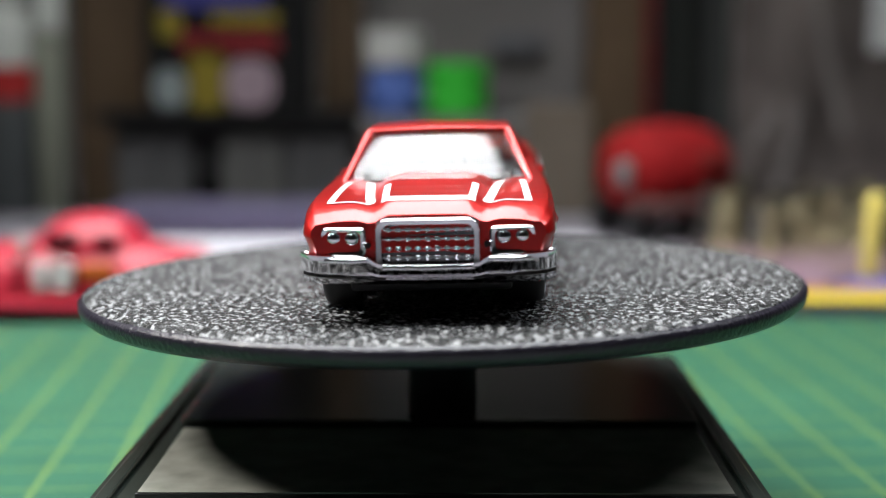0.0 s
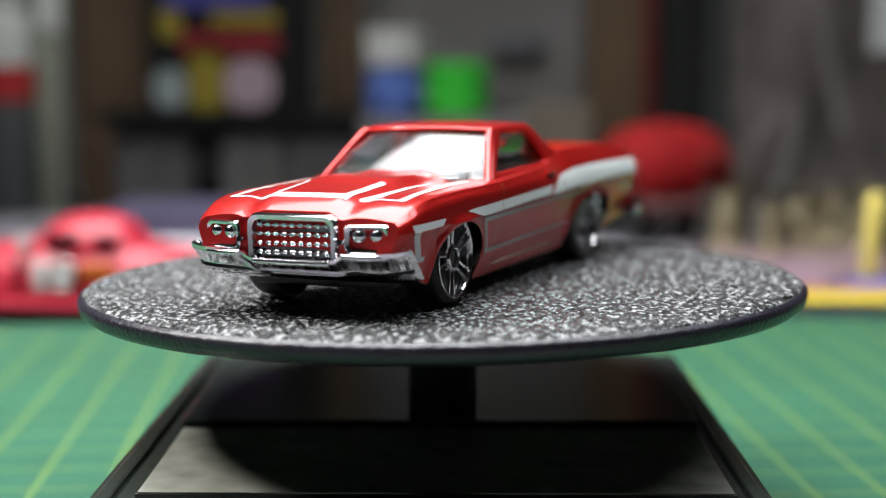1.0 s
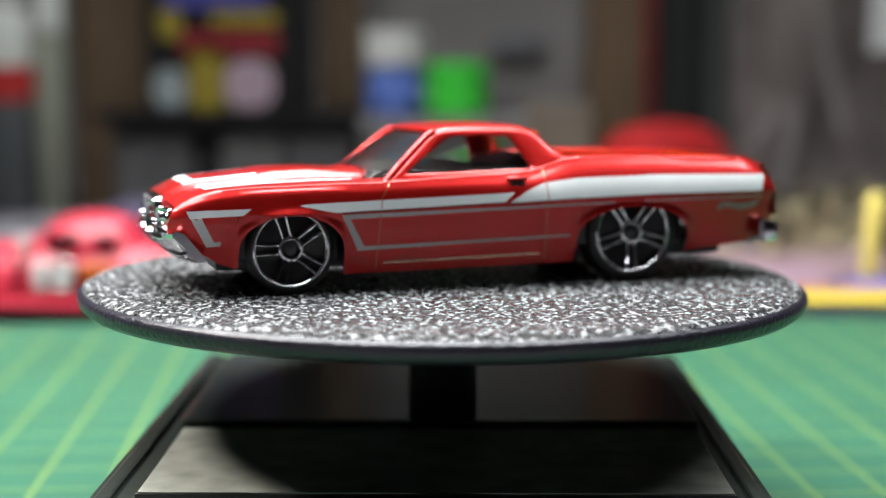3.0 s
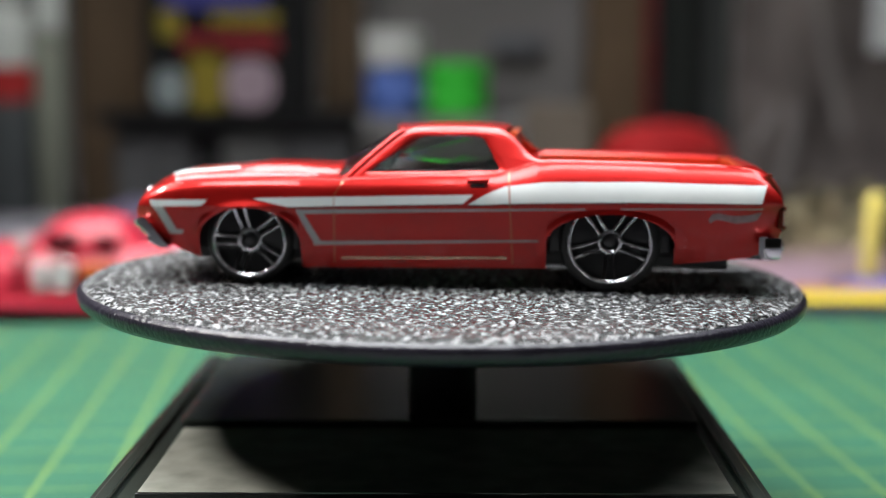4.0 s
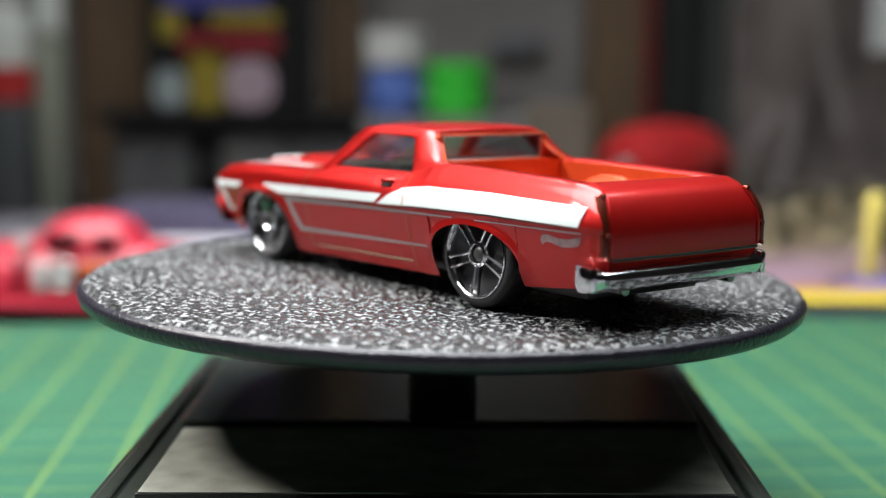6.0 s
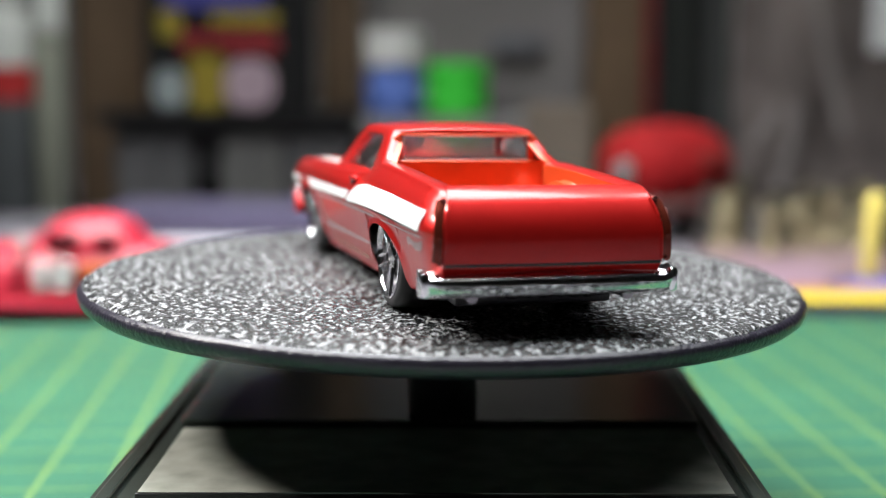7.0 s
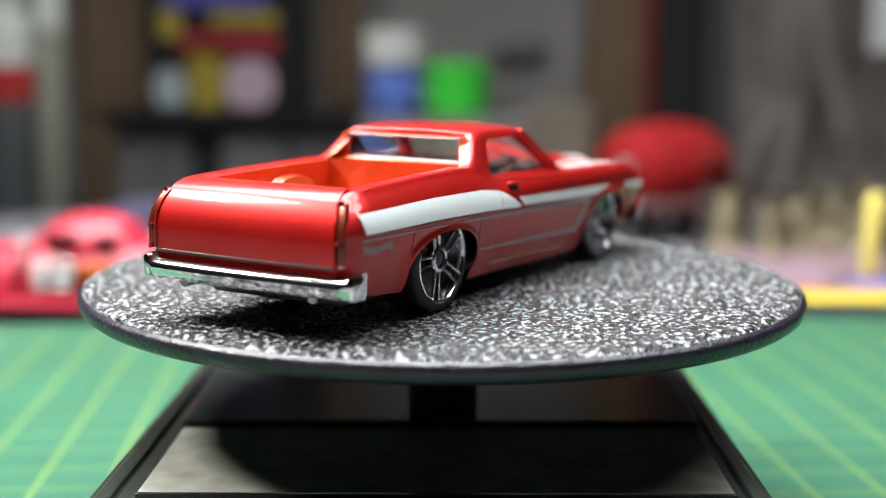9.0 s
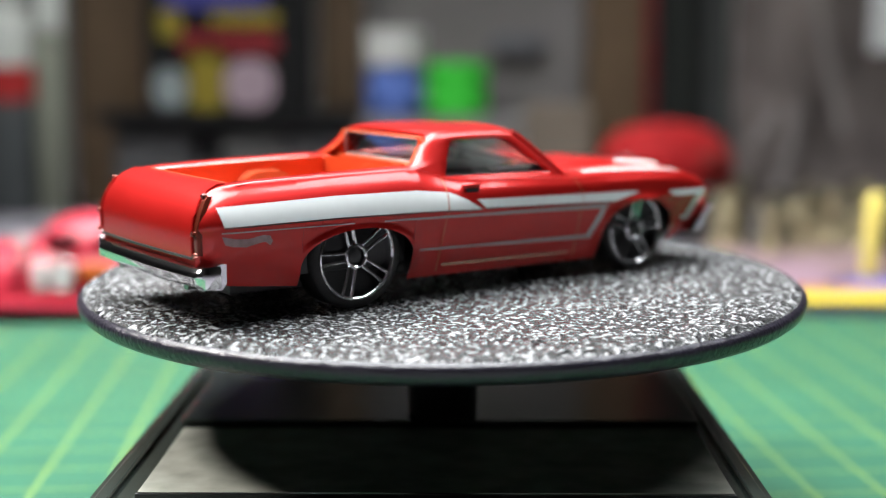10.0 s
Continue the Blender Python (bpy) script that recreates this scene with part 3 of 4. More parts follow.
def chrome_rear(car):
    sect = [(0.6, 7.5), (0.1, 7.45), (-0.3, 7.25), (-0.95, 6.75), (-1.2, 6.45), (-1.25, 6.1), (-1.05, 5.8), (-0.86, 5.4), (-0.7, 5.0), (-0.3, 4.75), (0.4, 4.75), (0.9, 5.4), (0.9, 7.4)]
    rings = []
    for j in range(37):
        y = -13.5 + 27.0 * j / 36
        e = abs(y) / 13.5
        back = 0.5 * e ** 2 + (0.9 * ((e - 0.9) / 0.1) ** 2 if e > 0.9 else 0)
        rings.append([(-41.15 + d + back, y, z - 0.3) for d, z in sect])
    part("rear_bumper", loft(rings), CHROME, car, "chrome rear bumper")
    for s in (1, -1):
        part("bumper_end", box_bm(-41.5, -39.4, s * 13.2 - 0.5, s * 13.2 + 0.5, 4.5, 7.1, 0.4), CHROME, car)
        rings, rim = [], []
        for k in range(9):
            z = 8.1 + 6.0 * k / 8
            y = s * (12.15 - 0.02 * (z - 8) - max(0, z - 11) ** 2 * 0.075)
            x = rear_x(z)
            rings.append([(x - 0.1, y - 0.5, z), (x - 0.18, y, z), (x - 0.02, y + 0.45, z), (x + 0.5, y + 0.45, z), (x + 0.5, y - 0.5, z)])
            rim.append((x - 0.16, y - s * 0.62, z))
        lamp = part("tail_lamp", loft(rings), AMBER, car, "tall dark copper-red tail lamp")
        part("lamp_frame", tube(rim, 0.17, 8), RED, lamp)
        for k in (0, 3, 8):
            x, y, z = rim[k]
            part("lamp_stud", tube([(x + 0.3, y + s * 0.55, z), (x - 0.3, y + s * 0.55, z)], 0.26, 8), AMBER, lamp)
    # tailgate, bowed slightly outwards and rolled in at its top
    rings = []
    for k in range(17):
        z = 7.5 + 7.7 * k / 16
        w = 11.5 - max(0, z - 10.0) ** 2 * 0.04
        roll = 0.9 * max(0.0, (z - 14.3) / 0.9) ** 2
        rings.append([(rear_x(z) - 0.12 - 0.3 * (1 - (j / 8) ** 2) + roll, w * j / 8, z) for j in range(-8, 9)] + [(rear_x(z) + 0.9 + roll, w, z), (rear_x(z) + 0.9 + roll, -w, z)])
    part("tailgate", loft(rings), RED, car, "smooth red bowed tailgate")
    part("tailgate_groove", tube([(rear_x(7.9) - 0.2 - 0.3 * (1 - (j / 8) ** 2), 11.4 * j / 8, 7.75) for j in range(-8, 9)], 0.16, 8), BLACK, car, "dark groove over the bumper")


def toy_pickup():
    car = thing("toy_pickup", "red die-cast toy pickup car with white side stripes, on the turntable", "toy car")
    whole = body_mesh()
    bed = whole.copy()

    def in_bed(f):
        c = f.calc_center_median()
        return -37.8 < c.x < -12.95 and abs(c.y) < 9.1
    bmesh.ops.delete(whole, geom=[f for f in whole.faces if in_bed(f)], context="FACES")
    bmesh.ops.delete(bed, geom=[f for f in bed.faces if not in_bed(f)], context="FACES")
    part("body", whole, RED, car)
    part("bed", bed, BOUNCED_RED, car, "open load bed, its red tinted orange for bounced light")
    greenhouse(car)
    white_bands = (
        ([(20.6, 10.35), (19.5, 10.5), (-5.6, 11.35)], [(20.4, 10.3), (16.5, 9.45), (-4.4, 10.25)]),
        ([(-5.3, 10.35), (-7.0, 11.4), (-9.4, 12.4), (-14, 12.95), (-25, 13.2), (-39.6, 13.05)], [(-5.0, 10.15), (-7.0, 10.2), (-9.4, 10.35), (-14, 10.55), (-25, 10.85), (-39.0, 10.95)]),
        ([(33.3, 9.95), (26.1, 10.1)], [(33.0, 9.15), (27.0, 9.35)]),
        ([(33.35, 9.95), (31.05, 5.8)], [(32.1, 9.95), (29.9, 5.8)]),
        ([(30.7, 6.35), (29.4, 6.35)], [(30.9, 5.8), (29.5, 5.85)]),
    )
    for top, bottom in white_bands:
        for bm in side_decal(top, bottom):
            part("white_stripe", bm, WHITE, car, "white printed stripe")
    # thin dark border under the white bands
    for line in (((16.5, 9.42), (-4.4, 10.22)), ((-5.0, 10.12), (-7.0, 10.17), (-9.4, 10.32), (-14, 10.52), (-25, 10.82), (-39.0, 10.92))):
        for bm in side_decal(list(line), [(x, z - 0.14) for x, z in line]):
            part("stripe_border", bm, BLACK, car, "thin dark stripe border")
    silver_bands = (
        ([(15.6, 9.15), (-18.8, 9.95)], [(15.0, 8.6), (-18.8, 9.8)]),
        ([(15.6, 9.1), (13.5, 5.0)], [(14.6, 8.7), (12.6, 5.2)]),
        ([(13.6, 5.3), (-13.3, 6.0)], [(13.5, 4.8), (-13.3, 5.8)]),
        ([(-22.8, 10.05), (-39.2, 10.4)], [(-22.8, 9.92), (-39.2, 10.25)]),
    )
    for top, bottom in silver_bands:
        for bm in side_decal(top, bottom):
            part("silver_stripe", bm, SILVER, car, "silver printed line")
    for bm in side_decal(*([(-33.0, 9.0), (-33.4, 9.6), (-34.2, 9.75), (-36.0, 9.45), (-37.6, 9.6), (-39.1, 9.95)], [(-33.2, 8.5), (-33.9, 8.95), (-34.8, 8.85), (-36.1, 8.55), (-37.8, 8.75), (-38.6, 9.0)])):
        part("flame_print", bm, FADED, car, "faded silver flame print")
    for bm in side_decal([(10.2, 3.4), (-9.6, 3.85)], [(10.2, 3.15), (-9.6, 3.6)]):
        part("sill_edge", bm, SILL, car, "worn bright sill edge")
    for top, bottom in (([(9.5, 13.4), (11.0, 11.0), (11.2, 2.6)], [(9.3, 13.4), (10.8, 11.0), (11.0, 2.6)]), ([(-9.6, 14.2), (-10.2, 3.0)], [(-9.75, 14.2), (-10.4, 3.0)])):
        for bm in side_decal(top, bottom):
            part("door_seam", bm, GOLD, car, "thin worn seam")
    for s in (1, -1):
        yh = side_y(-6, 12.6)
        part("door_handle", tube([(-7.15, s * (yh - 0.15), 12.98), (-6.9, s * (yh + 0.12), 13.0), (-5.2, s * (yh + 0.14), 12.96), (-4.95, s * (yh - 0.15), 12.92)], 0.3, 10), RED, car, "small raised door handle")
        # black bar stands in for the shade in the slot below
        part("handle_shade", tube([(-6.9, s * (side_y(-6, 12.25) - 0.1), 12.42), (-5.2, s * (side_y(-6, 12.25) - 0.12), 12.38)], 0.24, 8), BLACK, car, "black bar painted as the shade in the slot under the handle")
        for a, b, w in (((32.3, 5.7), (32.3, 10.7), 0.6), ((32.4, 10.4), (13.5, 10.0), 0.8), ((32.3, 6.1), (13.5, 7.6), 1.05), ((33.0, 4.5), (24, 4.8), 0.8)):
            part("bonnet_stripe", hood_band(a, b, w, side=s), WHITE, car, "white printed bonnet line")
    part("nose_stripe", hood_band((33.3, -4.9), (33.3, 4.9), 1.8), WHITE, car, "white printed bonnet line")
    chrome_front(car)
    chrome_rear(car)
    part("chassis", box_bm(-36, 29.5, -8.6, 8.6, 2.6, 5.2, 0.4), BLACK, car, "black plastic chassis")
    for k in range(6):
        part("underside_rib", box_bm(-41.2, -38.5, -4.6 + k * 1.6, -3.4 + k * 1.6, 4.2, 5.4, 0.25, 1), DARK_CHROME, car)
    for s in (1, -1):
        part("exhaust_tip", tube([(-37, s * 8.3, 4.5), (-41.0, s * 8.3, 4.4)], 0.6, 12), DARK_CHROME, car)
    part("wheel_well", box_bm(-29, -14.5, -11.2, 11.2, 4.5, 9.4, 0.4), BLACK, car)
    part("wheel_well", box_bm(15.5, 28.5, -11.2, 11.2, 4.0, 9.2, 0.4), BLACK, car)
    part("cabin_floor", box_bm(-9.4, 8.6, -9.9, 9.9, 13.0, 14.0, 0.2), SEAT, car, "dark cabin floor")
    part("seat_bench", prism([(-9.3, 12.2), (-9.3, 15.6), (-8.2, 15.8), (-6.2, 14.4), (-2.0, 14.3), (-2.0, 12.2)], -7.8, 7.8, "y", 0.3), SEAT, car, "dark bench seat")
    part("dashboard", prism([(6.0, 12.5), (6.2, 14.4), (10.3, 13.7), (11.2, 12.9)], -8.8, 8.8, "y", 0.2), SEAT, car, "dark dashboard")
    bm = lathe([(1.25, -0.15), (1.5, 0), (1.25, 0.15)], 20, "x")
    bmesh.ops.rotate(bm, matrix=Matrix.Rotation(radians(-25), 3, "Y"), verts=bm.verts[:])
    bmesh.ops.translate(bm, vec=(4.6, 4.4, 15.2), verts=bm.verts[:])
    part("steering_wheel", bm, SEAT, car, "dark steering wheel")
    for cx, r, rim in ((FRONT_X, FRONT_R, 4.4), (REAR_X, REAR_R, 4.9)):
        for s in (1, -1):
            wheel(car, cx, s, r, rim)
    return car


# ---- the shelf behind ----
def paint(name, colour, rough=0.5, vary=0.15, scale=80.0, metal=0.0):
    return material(name, colour, rough, metal, 0, vary, scale, spec=0.1)


DARK_BOARD = paint("black_shelf_board", (0.004, 0.004, 0.004), 0.6)
GREY_PLASTIC = paint("grey_translucent_plastic", (0.06, 0.06, 0.06), 0.4, 0.3, 30)
PALE = paint("pale_grey_plastic", (0.34, 0.35, 0.32), 0.5, 0.25, 30)
OFF_WHITE = paint("white_paper", (0.62, 0.61, 0.66), 0.7, 0.1, 30)
LAVENDER = paint("dusky_lavender_card", (0.11, 0.095, 0.15), 0.6)
BLUE = paint("blue_bottle_plastic", (0.06, 0.10, 0.28), 0.4)
BRIGHT_GREEN = paint("bright_green_plastic", (0.03, 0.33, 0.03), 0.4, 0.1)
OLIVE = paint("olive_yellow_print", (0.14, 0.11, 0.015), 0.5)
PINK = paint("pale_pink_print", (0.20, 0.15, 0.17), 0.5)
GREY_PRINT = paint("pale_blue_grey_print", (0.14, 0.16, 0.16), 0.5)
DARK_RED = paint("dark_red_print", (0.11, 0.012, 0.014), 0.5)
TOY_RED = material("pink_red_toy_paint", (0.38, 0.010, 0.030), 0.45, 0.0, 0.15, 0.06, 400)
DEEP_RED = material("deep_red_toy_paint", (0.20, 0.007, 0.008), 0.75, 0.0, 0.0, 0.25, 120, spec=0.1)
BRASS = material("dull_brass", (0.34, 0.29, 0.18), 0.4, 0.5, 0, 0.3, 200)
CREAM = paint("cream_yellow_plastic", (0.72, 0.60, 0.16), 0.4, 0.1)
BAG = paint("crumpled_brown_grey_film", (0.115, 0.098, 0.092), 0.35, 0.45, 22)


def post(x0, x1, y=392, z1=150):
    ob = part("shelf_post", box_bm(x0, x1, y, y + 18, MAT_Z - 2.2, z1, 0.8), BROWN, smooth=False)
    return tagged(ob, "brown wooden shelf post standing on the desk", "shelf post", "shelf posts")


post(-148, -115)
post(-49, -32.5)
post(59, 81)


def solid(name, bm, mat, label, category, group="", smooth=True):
    return tagged(part(name, bm, mat, smooth=smooth), label, category, group)


solid("shelf_board", box_bm(-133, -32.6, 360, 391, 0.0, 5.6, 0.6), DARK_BOARD, "black shelf board fixed across two posts", "shelf board", smooth=False)


def drawer_unit():
    ob = thing("drawer_unit", "grey plastic drawer unit under the black shelf", "drawer unit", (0, 0, 0))
    part("case", box_bm(-128, -34, 372, 390, MAT_Z - 2.2, -1.0, 1.0), GREY_PLASTIC, ob, smooth=False)
    for x0, x1, m in ((-126, -97, GREY_PLASTIC), (-95, -86, DARK_BOARD), (-85, -62, PALE), (-60, -36, GREY_PLASTIC)):
        d = part("drawer", box_bm(x0, x1, 366, 373, MAT_Z + 1.5, -4.5, 0.8), m if m is not PALE else paint("grey_drawer_front", (0.085, 0.085, 0.08)), ob, smooth=False)
        part("knob", box_bm((x0 + x1) / 2 - 2, (x0 + x1) / 2 + 2, 363.5, 366.2, -17, -14, 0.6), GREY_PLASTIC, d)
    return ob


drawer_unit()


def printed_packet():
    ob = thing("printed_packet", "black packet with a colourful print, standing on the shelf board", "packet", (0, 0, 0))
    part("box", box_bm(-113.5, -50.5, 364, 388, 5.6, 92, 1.2), DARK_BOARD, ob, smooth=False)
    def patch(name, x0, x1, z0, z1, mat, r=3.0):
        pts = []
        for cx, cz, a0 in ((x1 - r, z1 - r, 0), (x0 + r, z1 - r, 90), (x0 + r, z0 + r, 180), (x1 - r, z0 + r, 270)):
            pts += [(cx + r * math.cos(radians(a0 + 18 * k)), cz + r * math.sin(radians(a0 + 18 * k))) for k in range(6)]
        part(name, prism(pts, 363.7, 364.1, "y"), mat, ob, smooth=False)
    patch("yellow_print", -96.5, -83.5, 6, 30, OLIVE)
    patch("grey_print", -110.5, -97.5, 6.5, 22, GREY_PRINT, 6)
    patch("pink_print", -83, -64, 6.5, 25, PINK, 7)
    patch("red_print", -100, -62, 27, 36, DARK_RED)
    patch("blue_print", -106, -66, 44, 58, paint("dark_blue_print", (0.03, 0.03, 0.12)), 2)
    patch("yellow_scribble", -108, -99, 33, 44, OLIVE, 2)
    patch("yellow_scribble", -88, -62, 38, 43, OLIVE, 2)
    return ob


printed_packet()


def bottle(name, label, x, y, z0, r, h, neck, mat, cap_mat, cap_h):
    ob = thing(name, label, "bottle", (x * MM, y * MM, z0 * MM))
    part("bottle_body", lathe([(0.001, 0), (r * 0.95, 0), (r, 1), (r, h * 0.82), (r * 0.85, h * 0.92), (neck, h), (0.001, h)], 32), mat, ob)
    part("cap", lathe([(neck, h - 0.2), (neck * 1.15, h), (neck * 1.15, h + cap_h), (neck, h + cap_h + 0.6), (0.001, h + cap_h + 0.6)], 28), cap_mat, ob)
    return ob


# pieces on the middle shelf, on a board hidden behind the toy
solid("shelf_board", box_bm(-32.4, 58.9, 372, 410, -4.0, 2.6, 0.6), paint("grey_board", (0.12, 0.115, 0.11)), "grey shelf board fixed across two posts", "shelf board", smooth=False)
bottle("paint_bottle", "blue plastic paint bottle with a wide white cap, on the shelf", -19, 385, 2.6, 11.0, 20.5, 10.5, BLUE, paint("greyish_white_cap", (0.34, 0.34, 0.32)), 13)
solid("green_cup", lathe([(0.001, 0), (11.6, 0), (12.3, 0.8), (12.5, 20.5), (12.0, 21.0), (11.2, 20.5), (11.0, 3), (0.001, 2.5)], 36), BRIGHT_GREEN, "bright green plastic cup on the shelf", "cup").matrix_world = pose(6.0 * MM, 386 * MM, 2.6 * MM)
solid("folded_paper", prism([(-30, 2.6), (58, 2.6), (58, 90), (-30, 90)], 411, 414, "y", 0.5), paint("grey_crumpled_sheet", (0.105, 0.098, 0.095), 0.7, 0.4, 25), "grey crumpled paper sheet behind the bottles", "paper", smooth=False)
solid("crumpled_bag", lathe([(0.001, 0), (9, 0.5), (17, 3), (20, 8), (15, 16), (6, 20), (0.001, 21)], 18), paint("pale_film", (0.26, 0.26, 0.24)), "pale crumpled plastic bag above the bottles", "plastic bag").matrix_world = pose(-13 * MM, 402 * MM, 2.6 * MM)
solid("dark_clip", box_bm(20, 42, 405, 410.8, 26, 35, 2.0), paint("dark_grey_smudge", (0.07, 0.07, 0.075)), "dark grey clip holding the paper sheet", "clip")
solid("wooden_block", box_bm(32, 58, 366, 371.9, MAT_Z - 2.2, 8, 1.0), paint("beige_brown_wood", (0.115, 0.095, 0.075)), "beige wooden block leaning at the post", "block", smooth=False)

# left end
def spray_can():
    ob = thing("spray_can", "pale spray can with a red band, standing on the desk", "spray can", (-0.171, 0.385, (MAT_Z - 2.2) * MM))
    part("can_body", lathe([(0.001, 0), (12.4, 0), (13, 1), (13, 45), (0.001, 45)], 36), paint("grey_dark_can", (0.05, 0.055, 0.055)), ob)
    part("band", lathe([(12.9, 45), (13.3, 45.2), (13.3, 58), (12.9, 58.2)], 36), paint("red_band", (0.26, 0.02, 0.02)), ob, "red printed band")
    part("can_top", lathe([(13, 58), (13, 74), (11, 78), (6, 80), (6, 100), (0.001, 100)], 36), PALE, ob)
    return ob


spray_can()
tube_thing = thing("pale_tube", "pale olive tube with a cap standing on the desk", "tube", (-0.1535, 0.378, (MAT_Z - 2.2) * MM))
part("tube_body", lathe([(0.001, 0), (5.5, 0), (6, 1), (6, 70), (4.5, 72), (0.001, 72)], 24), paint("pale_olive_tube", (0.13, 0.135, 0.105)), tube_thing)
part("cap", lathe([(4.4, 71.8), (6.3, 72), (6.3, 100), (5.6, 101), (0.001, 101)], 24), PALE, tube_thing, "pale grey cap")

# right end
solid("red_strip", box_bm(81.3, 84.8, 388, 394, MAT_Z - 2.2, 150, 0.6), paint("dull_red_strip", (0.085, 0.006, 0.008)), "thin dull red strip beside the post", "strip", smooth=False)
sleeve = thing("black_sleeve", "black upright sleeve beside the red strip", "sleeve")
part("panel", box_bm(87, 104, 392, 400, MAT_Z - 2.2, 150, 1.5), paint("black_sleeve_cloth", (0.012, 0.013, 0.012)), sleeve, smooth=False)
part("seam", box_bm(94.5, 96.5, 391, 392.4, MAT_Z - 2.2, 150, 0.4), paint("dark_green_seam", (0.02, 0.024, 0.021)), sleeve, smooth=False)
solid("upright_board", box_bm(104.5, 116, 396, 402, MAT_Z - 2.2, 150, 1.0), paint("dark_grey_panel", (0.035, 0.037, 0.036)), "dark grey upright board beside the sleeve", "board", smooth=False)


def film_bag():
    """A large crumpled film bag hanging behind."""
    bm = bmesh.new()
    nx, nz = 40, 40
    grid = [[None] * (nz + 1) for _ in range(nx + 1)]
    for i in range(nx + 1):
        for j in range(nz + 1):
            x, z = 116.5 + 95.0 * i / nx, MAT_Z - 2.0 + 150.0 * j / nz
            y = 388 + 7 * noise.noise(Vector((x * 0.035, z * 0.02, 1.0))) + 3 * noise.noise(Vector((x * 0.12 + z * 0.05, z * 0.05, 4.0)))
            grid[i][j] = bm.verts.new((x, y, z))
    for i in range(nx):
        for j in range(nz):
            bm.faces.new((grid[i][j], grid[i + 1][j], grid[i + 1][j + 1], grid[i][j + 1]))
    bmesh.ops.recalc_face_normals(bm, faces=bm.faces[:])
    bmesh.ops.solidify(bm, geom=bm.faces[:], thickness=1.2)
    ob = thing("film_bag", "large crumpled brownish plastic film bag hanging behind", "plastic bag")
    part("film", bm, BAG, ob)
    for pts in ([(143, 374, 60), (150, 374, 25), (157, 374, -4)], [(122, 376, -8), (128, 375, 0), (130, 375, 6)], [(131, 375, -30), (137, 374, -10), (139, 375, 8)]):
        part("fold", tube(pts, 2.2, 8), paint("pale_fold_film", (0.145, 0.13, 0.125)), ob, "pale crease of the film")
    return ob


film_bag()
solid("white_carton", box_bm(166, 196, 366, 376, 27.5, 60, 1.0), paint("white_carton_card", (0.42, 0.43, 0.43)), "white carton hung against the film bag", "carton", smooth=False)


def red_toy():
    """A rounded red toy vehicle seen from its front corner."""
    ob = thing("round_toy_car", "round red toy car standing on the desk behind", "toy car", (0.0765, 0.305, (MAT_Z - 2.2) * MM), 20)
    rings = []
    for k in range(15):
        a = math.pi * k / 14
        x = -22 * math.cos(a)
        s = max(0.05, math.sin(a)) ** 0.55
        rings.append([(x, 19 * s * math.copysign(abs(math.cos(b)) ** 0.8, math.cos(b)), 5 + (18 + 17 * s * math.sin(b) if math.sin(b) > 0 else 18 + 15 * s * math.sin(b))) for b in [2 * math.pi * j / 24 for j in range(24)]])
    part("body", loft(rings), DEEP_RED, ob)
    part("bumper", tube([(-19, -12, 13), (-10, -19.5, 12.5), (4, -20.5, 12.5), (14, -17.5, 13)], 3.0, 10), paint("grey_red_bumper", (0.07, 0.03, 0.028)), ob, "dull grey bumper")
    part("headlamp", box_bm(-23, -18, -13, -6, 19, 28, 2.0), GREY_PRINT, ob, "pale headlamp")
    part("windscreen", box_bm(3, 13, -20.2, -12, 24, 31, 2.0), paint("dark_red_glass", (0.16, 0.018, 0.016)), ob)
    for x, y in ((-15, -13), (15, -13), (-15, 13), (15, 13)):
        bm = lathe([(0.001, -3), (6, -3), (6.6, -2), (6.6, 2), (6, 3), (0.001, 3)], 24, "y")
        bmesh.ops.translate(bm, vec=(x, y, 6.6), verts=bm.verts[:])
        part("wheel", bm, BLACK, ob)
    return ob


red_toy()


def brass_parts():
    rng = random.Random(11)
    for k in range(70):
        x, y = 84 + 72 * rng.random(), 225 + 90 * rng.random()
        r, h = 2.2 + 3.2 * rng.random(), 9 + 12 * rng.random()
        ob = part("brass_fitting", lathe([(0.001, 0), (r * 0.9, 0), (r, 0.6), (r, h * 0.45), (r * 0.55, h * 0.5), (r * 0.55, h * 0.8), (r * 0.8, h * 0.84), (r * 0.75, h), (0.001, h)], 18), rng.choice((BRASS, BRASS, paint("olive_grey_metal", (0.16, 0.14, 0.09), 0.4, 0.3, 100, 0.5), paint("dark_metal", (0.05, 0.045, 0.04), 0.4))))
        tagged(ob, "small dull brass fitting standing on the desk", "fitting", "brass fittings")
        ob.matrix_world = pose(x * MM, y * MM, (MAT_Z - 2.2) * MM, 0, 0, rng.random() * 90)


brass_parts()
solid("yellow_pen", lathe([(0.001, 0), (2.0, 0), (2.2, 0.5), (2.4, 17), (2.3, 20), (1.4, 21.5), (0.001, 21.5)], 20), CREAM, "cream yellow marker standing upright on the desk", "marker").matrix_world = pose(0.1112, 0.184, -0.0298, 0, 3, 0)


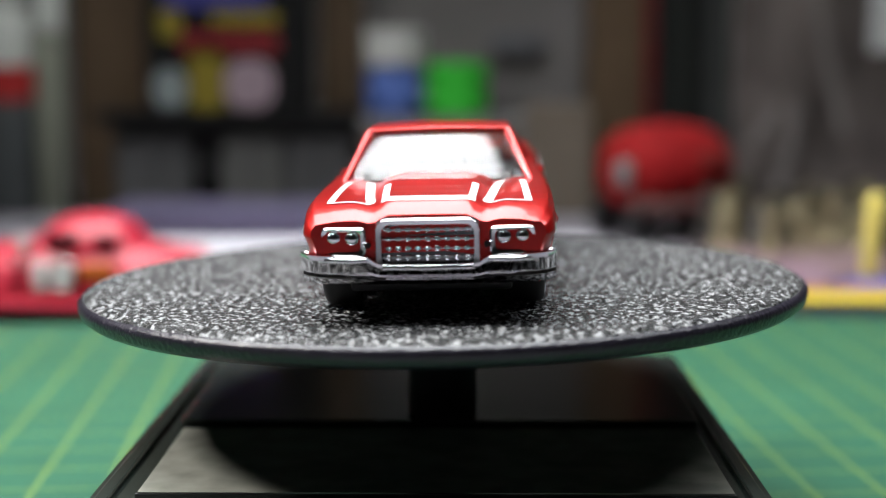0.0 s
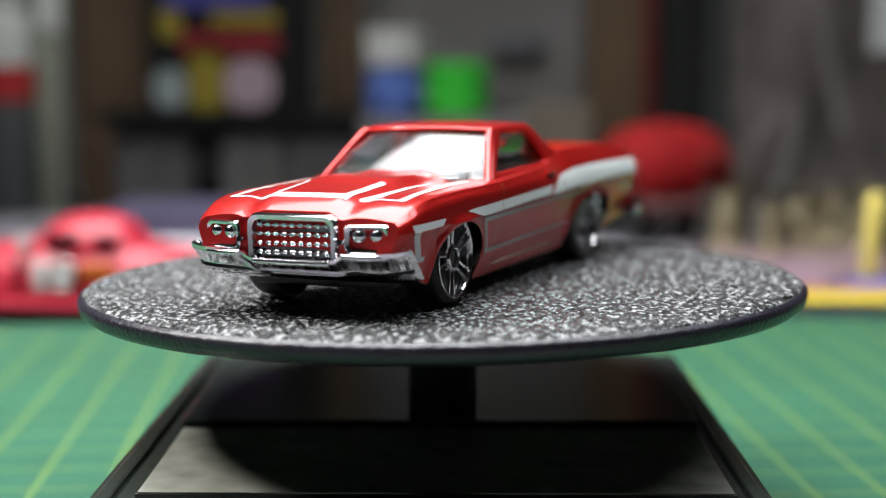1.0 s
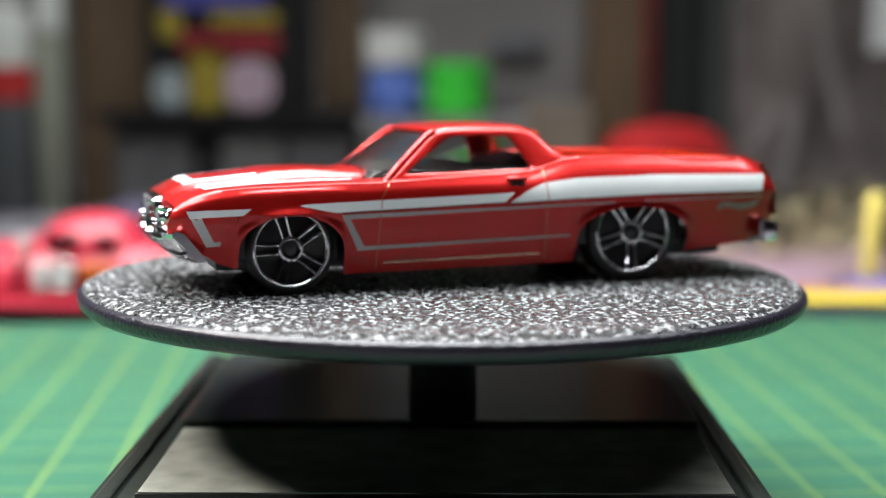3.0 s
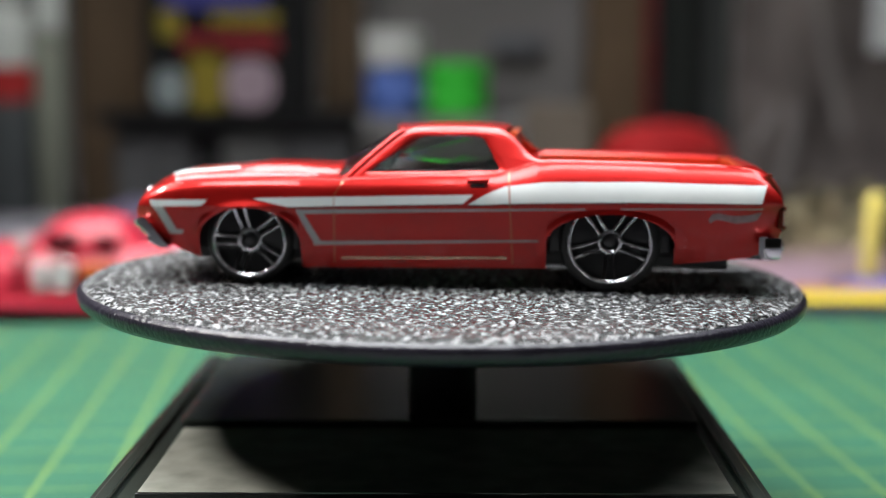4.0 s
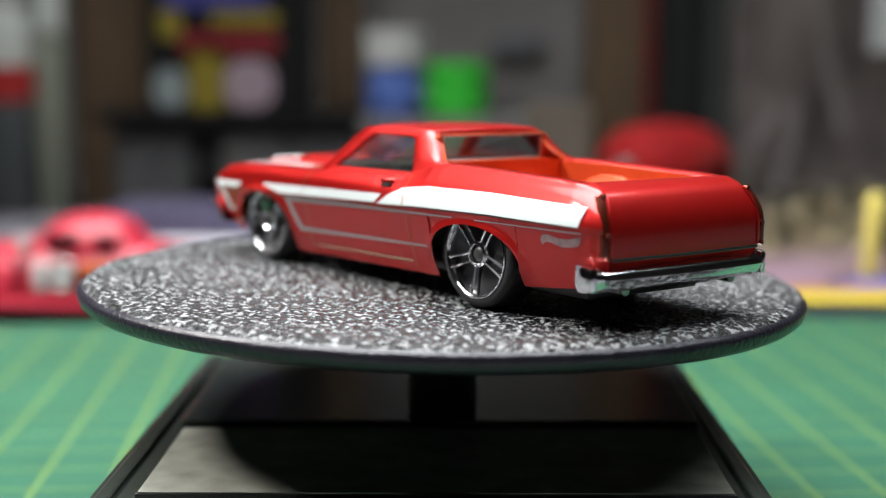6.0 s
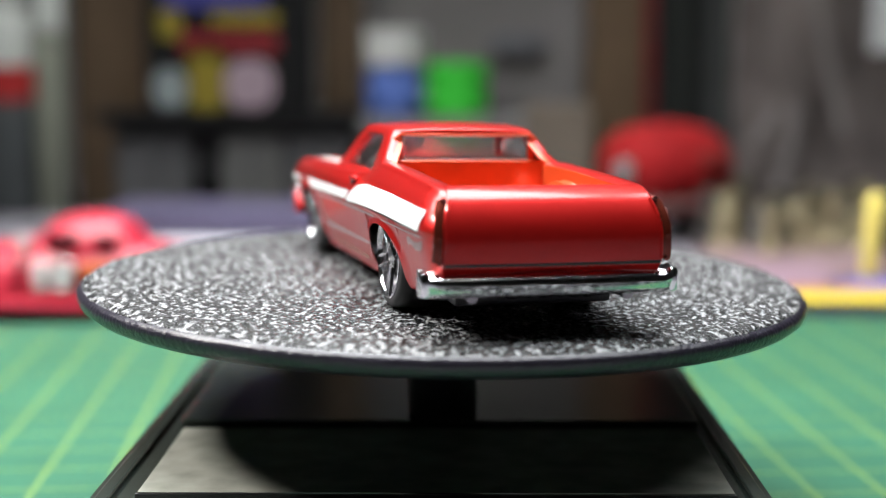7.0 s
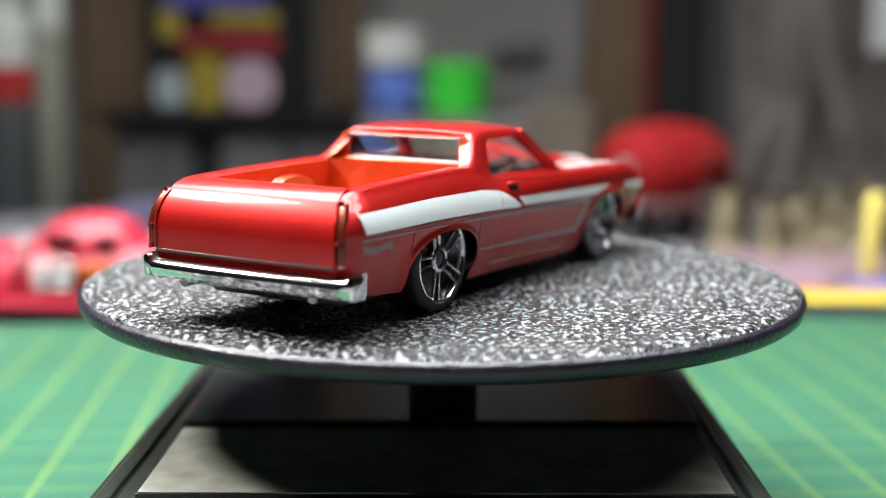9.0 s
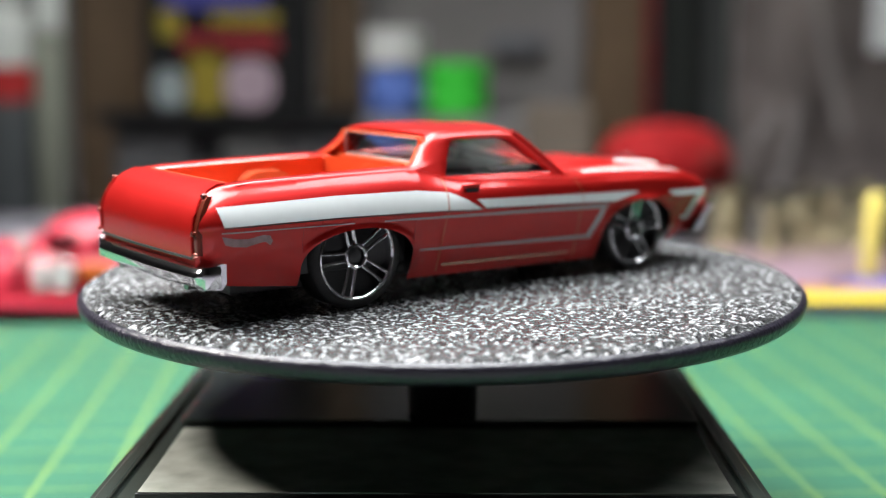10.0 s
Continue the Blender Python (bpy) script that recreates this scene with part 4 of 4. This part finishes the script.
def booklet():
    ob = thing("printed_booklet", "thick printed booklet with yellow and blue bands, on the cutting mat", "booklet", (0.073, 0.146, (MAT_Z + 0.06) * MM), -1.5)
    part("page_block", box_bm(0, 120, 0, 92, 0, 3.0, 0.3), paint("lilac_paper_edge", (0.13, 0.11, 0.16)), ob, "lilac page edges", False)
    part("cover", box_bm(-0.5, 120.5, -0.5, 92.5, 3.0, 3.4, 0.1), paint("brownish_pink_print", (0.17, 0.115, 0.12)), ob, "printed cover", False)
    part("yellow_band", box_bm(0, 120, 0.5, 15, 3.38, 3.46), paint("bright_yellow_print", (0.46, 0.36, 0.03)), ob, "bright yellow band", False)
    part("red_band", box_bm(0, 40, 16, 21, 3.38, 3.45), paint("orange_red_print", (0.34, 0.10, 0.06)), ob, "orange red band", False)
    part("blue_band", box_bm(24, 120, 21, 34, 3.38, 3.45), paint("violet_blue_print", (0.11, 0.12, 0.34)), ob, "violet blue band", False)
    part("pale_band", box_bm(4, 30, 26, 60, 3.38, 3.45), paint("lilac_pink_print", (0.20, 0.13, 0.16)), ob, "lilac pink area", False)
    return ob


booklet()
solid("paper_sheet", box_bm(-100, 52, 236, 300, MAT_Z - 2.15, MAT_Z - 1.6), OFF_WHITE, "white paper sheet lying on the desk", "paper", smooth=False)
tray = thing("lavender_box", "dusky lavender flat box with a lid, on the desk", "box")
part("box_body", box_bm(-118, -30, 303, 352, MAT_Z - 2.2, MAT_Z + 2.5, 0.8), LAVENDER, tray, smooth=False)
part("lid", box_bm(-118.6, -29.4, 302.4, 352.6, MAT_Z + 2.6, MAT_Z + 6.5, 0.6), paint("pale_lavender_lid", (0.085, 0.075, 0.12)), tray, smooth=False)


def beetle_toy():
    """A rounded red toy coupe with white number prints."""
    ob = thing("rounded_toy_coupe", "pink-red rounded toy coupe with white prints, on the cutting mat", "toy car", (-0.087, 0.160, (MAT_Z + 0.06) * MM), -8)
    def blob(sx, sy, z0, h, p=2.3, n=12):
        rings = []
        for k in range(n + 1):
            u = k / n
            s = max(0.02, (1 - u ** p)) ** (1 / p)
            rings.append([(sx * s * math.copysign(abs(math.cos(b)) ** 0.75, math.cos(b)), sy * s * math.copysign(abs(math.sin(b)) ** 0.75, math.sin(b)), z0 + h * u) for b in [2 * math.pi * j / 28 for j in range(28)]])
        return loft(rings)
    part("body", blob(34, 13.5, 3.5, 14.0, 2.6), TOY_RED, ob)
    bm = blob(13.5, 10.8, 13.0, 10.3, 2.2)
    bmesh.ops.translate(bm, vec=(3, 0, 0), verts=bm.verts[:])
    part("cabin", bm, TOY_RED, ob)
    for x in (-24, 22):
        for s in (1, -1):
            bm = blob(10.5, 5.0, 2.0, 12, 2.2)
            bmesh.ops.translate(bm, vec=(x, s * 11, 0), verts=bm.verts[:])
            part("fender", bm, TOY_RED, ob)
            bm = lathe([(0.001, -2.2), (4.6, -2.2), (5, -1.6), (5, 1.6), (4.6, 2.2), (0.001, 2.2)], 24, "y")
            bmesh.ops.translate(bm, vec=(x, s * 13.9, 5.0), verts=bm.verts[:])
            part("wheel", bm, BLACK, ob)
    part("running_board", box_bm(-30, 30, -15.5, 15.5, 1.6, 4.2, 1.0), TOY_RED, ob)
    part("side_window", box_bm(-5, 3.0, -11.4, -9.0, 15.6, 19.4, 1.0), paint("dark_toy_glass", (0.06, 0.01, 0.014), 0.2), ob, "dark side window")
    part("number_print", box_bm(-7.0, -3.2, -14.2, -12.9, 6.5, 13.0, 1.2), paint("white_print", (0.50, 0.48, 0.48)), ob, "white printed digit")
    part("number_print", box_bm(-2.2, 2.8, -14.2, -12.9, 7.0, 13.5, 1.6), paint("white_print", (0.52, 0.50, 0.50)), ob, "white printed digit")
    part("door_gap", box_bm(-11.5, -10.0, -14.1, -12.9, 5.0, 14.0, 0.5), paint("dark_gap", (0.10, 0.006, 0.012)), ob)
    part("door_gap", box_bm(3.6, 4.2, -14.1, -12.9, 5.0, 14.0, 0.2), paint("dark_gap", (0.14, 0.008, 0.014)), ob)
    part("rear_window", box_bm(6.5, 12.5, -11.2, -8.6, 15.8, 19.2, 1.0), paint("dark_toy_glass", (0.12, 0.012, 0.02), 0.2), ob, "dark rear side window")
    part("number_print", box_bm(-24, -18, -16.6, -15.2, 8, 12.5, 0.8), paint("white_print", (0.46, 0.44, 0.43)), ob, "white printed patch")
    part("flame_print", box_bm(4.5, 13, -14.0, -12.8, 9.0, 13.0, 0.8), paint("orange_print", (0.45, 0.10, 0.02)), ob, "orange printed patch")
    part("headlamp", box_bm(-12.5, -8, -12.5, -9, 15.5, 18.5, 1.4), paint("pale_lamp", (0.42, 0.34, 0.34)), ob, "pale lamp")
    return ob


beetle_toy()


# ---- what turns ----
def motions():
    def turn(t):
        return Matrix.Rotation(radians(-92.26 - 23.12 * t), 4, "Z") @ TILT
    times = [k * 0.5 for k in range(21)]
    walk(disc, [(t, turn(t)) for t in times])
    walk(pickup, [(t, turn(t) @ Matrix.Translation((0.0010, 0.00012, 0.0))) for t in times])


TILT = Euler((0.0198, -0.0137, 0)).to_matrix().to_4x4()
turntable_base()
disc = turntable_disc()
pickup = toy_pickup()
motions()
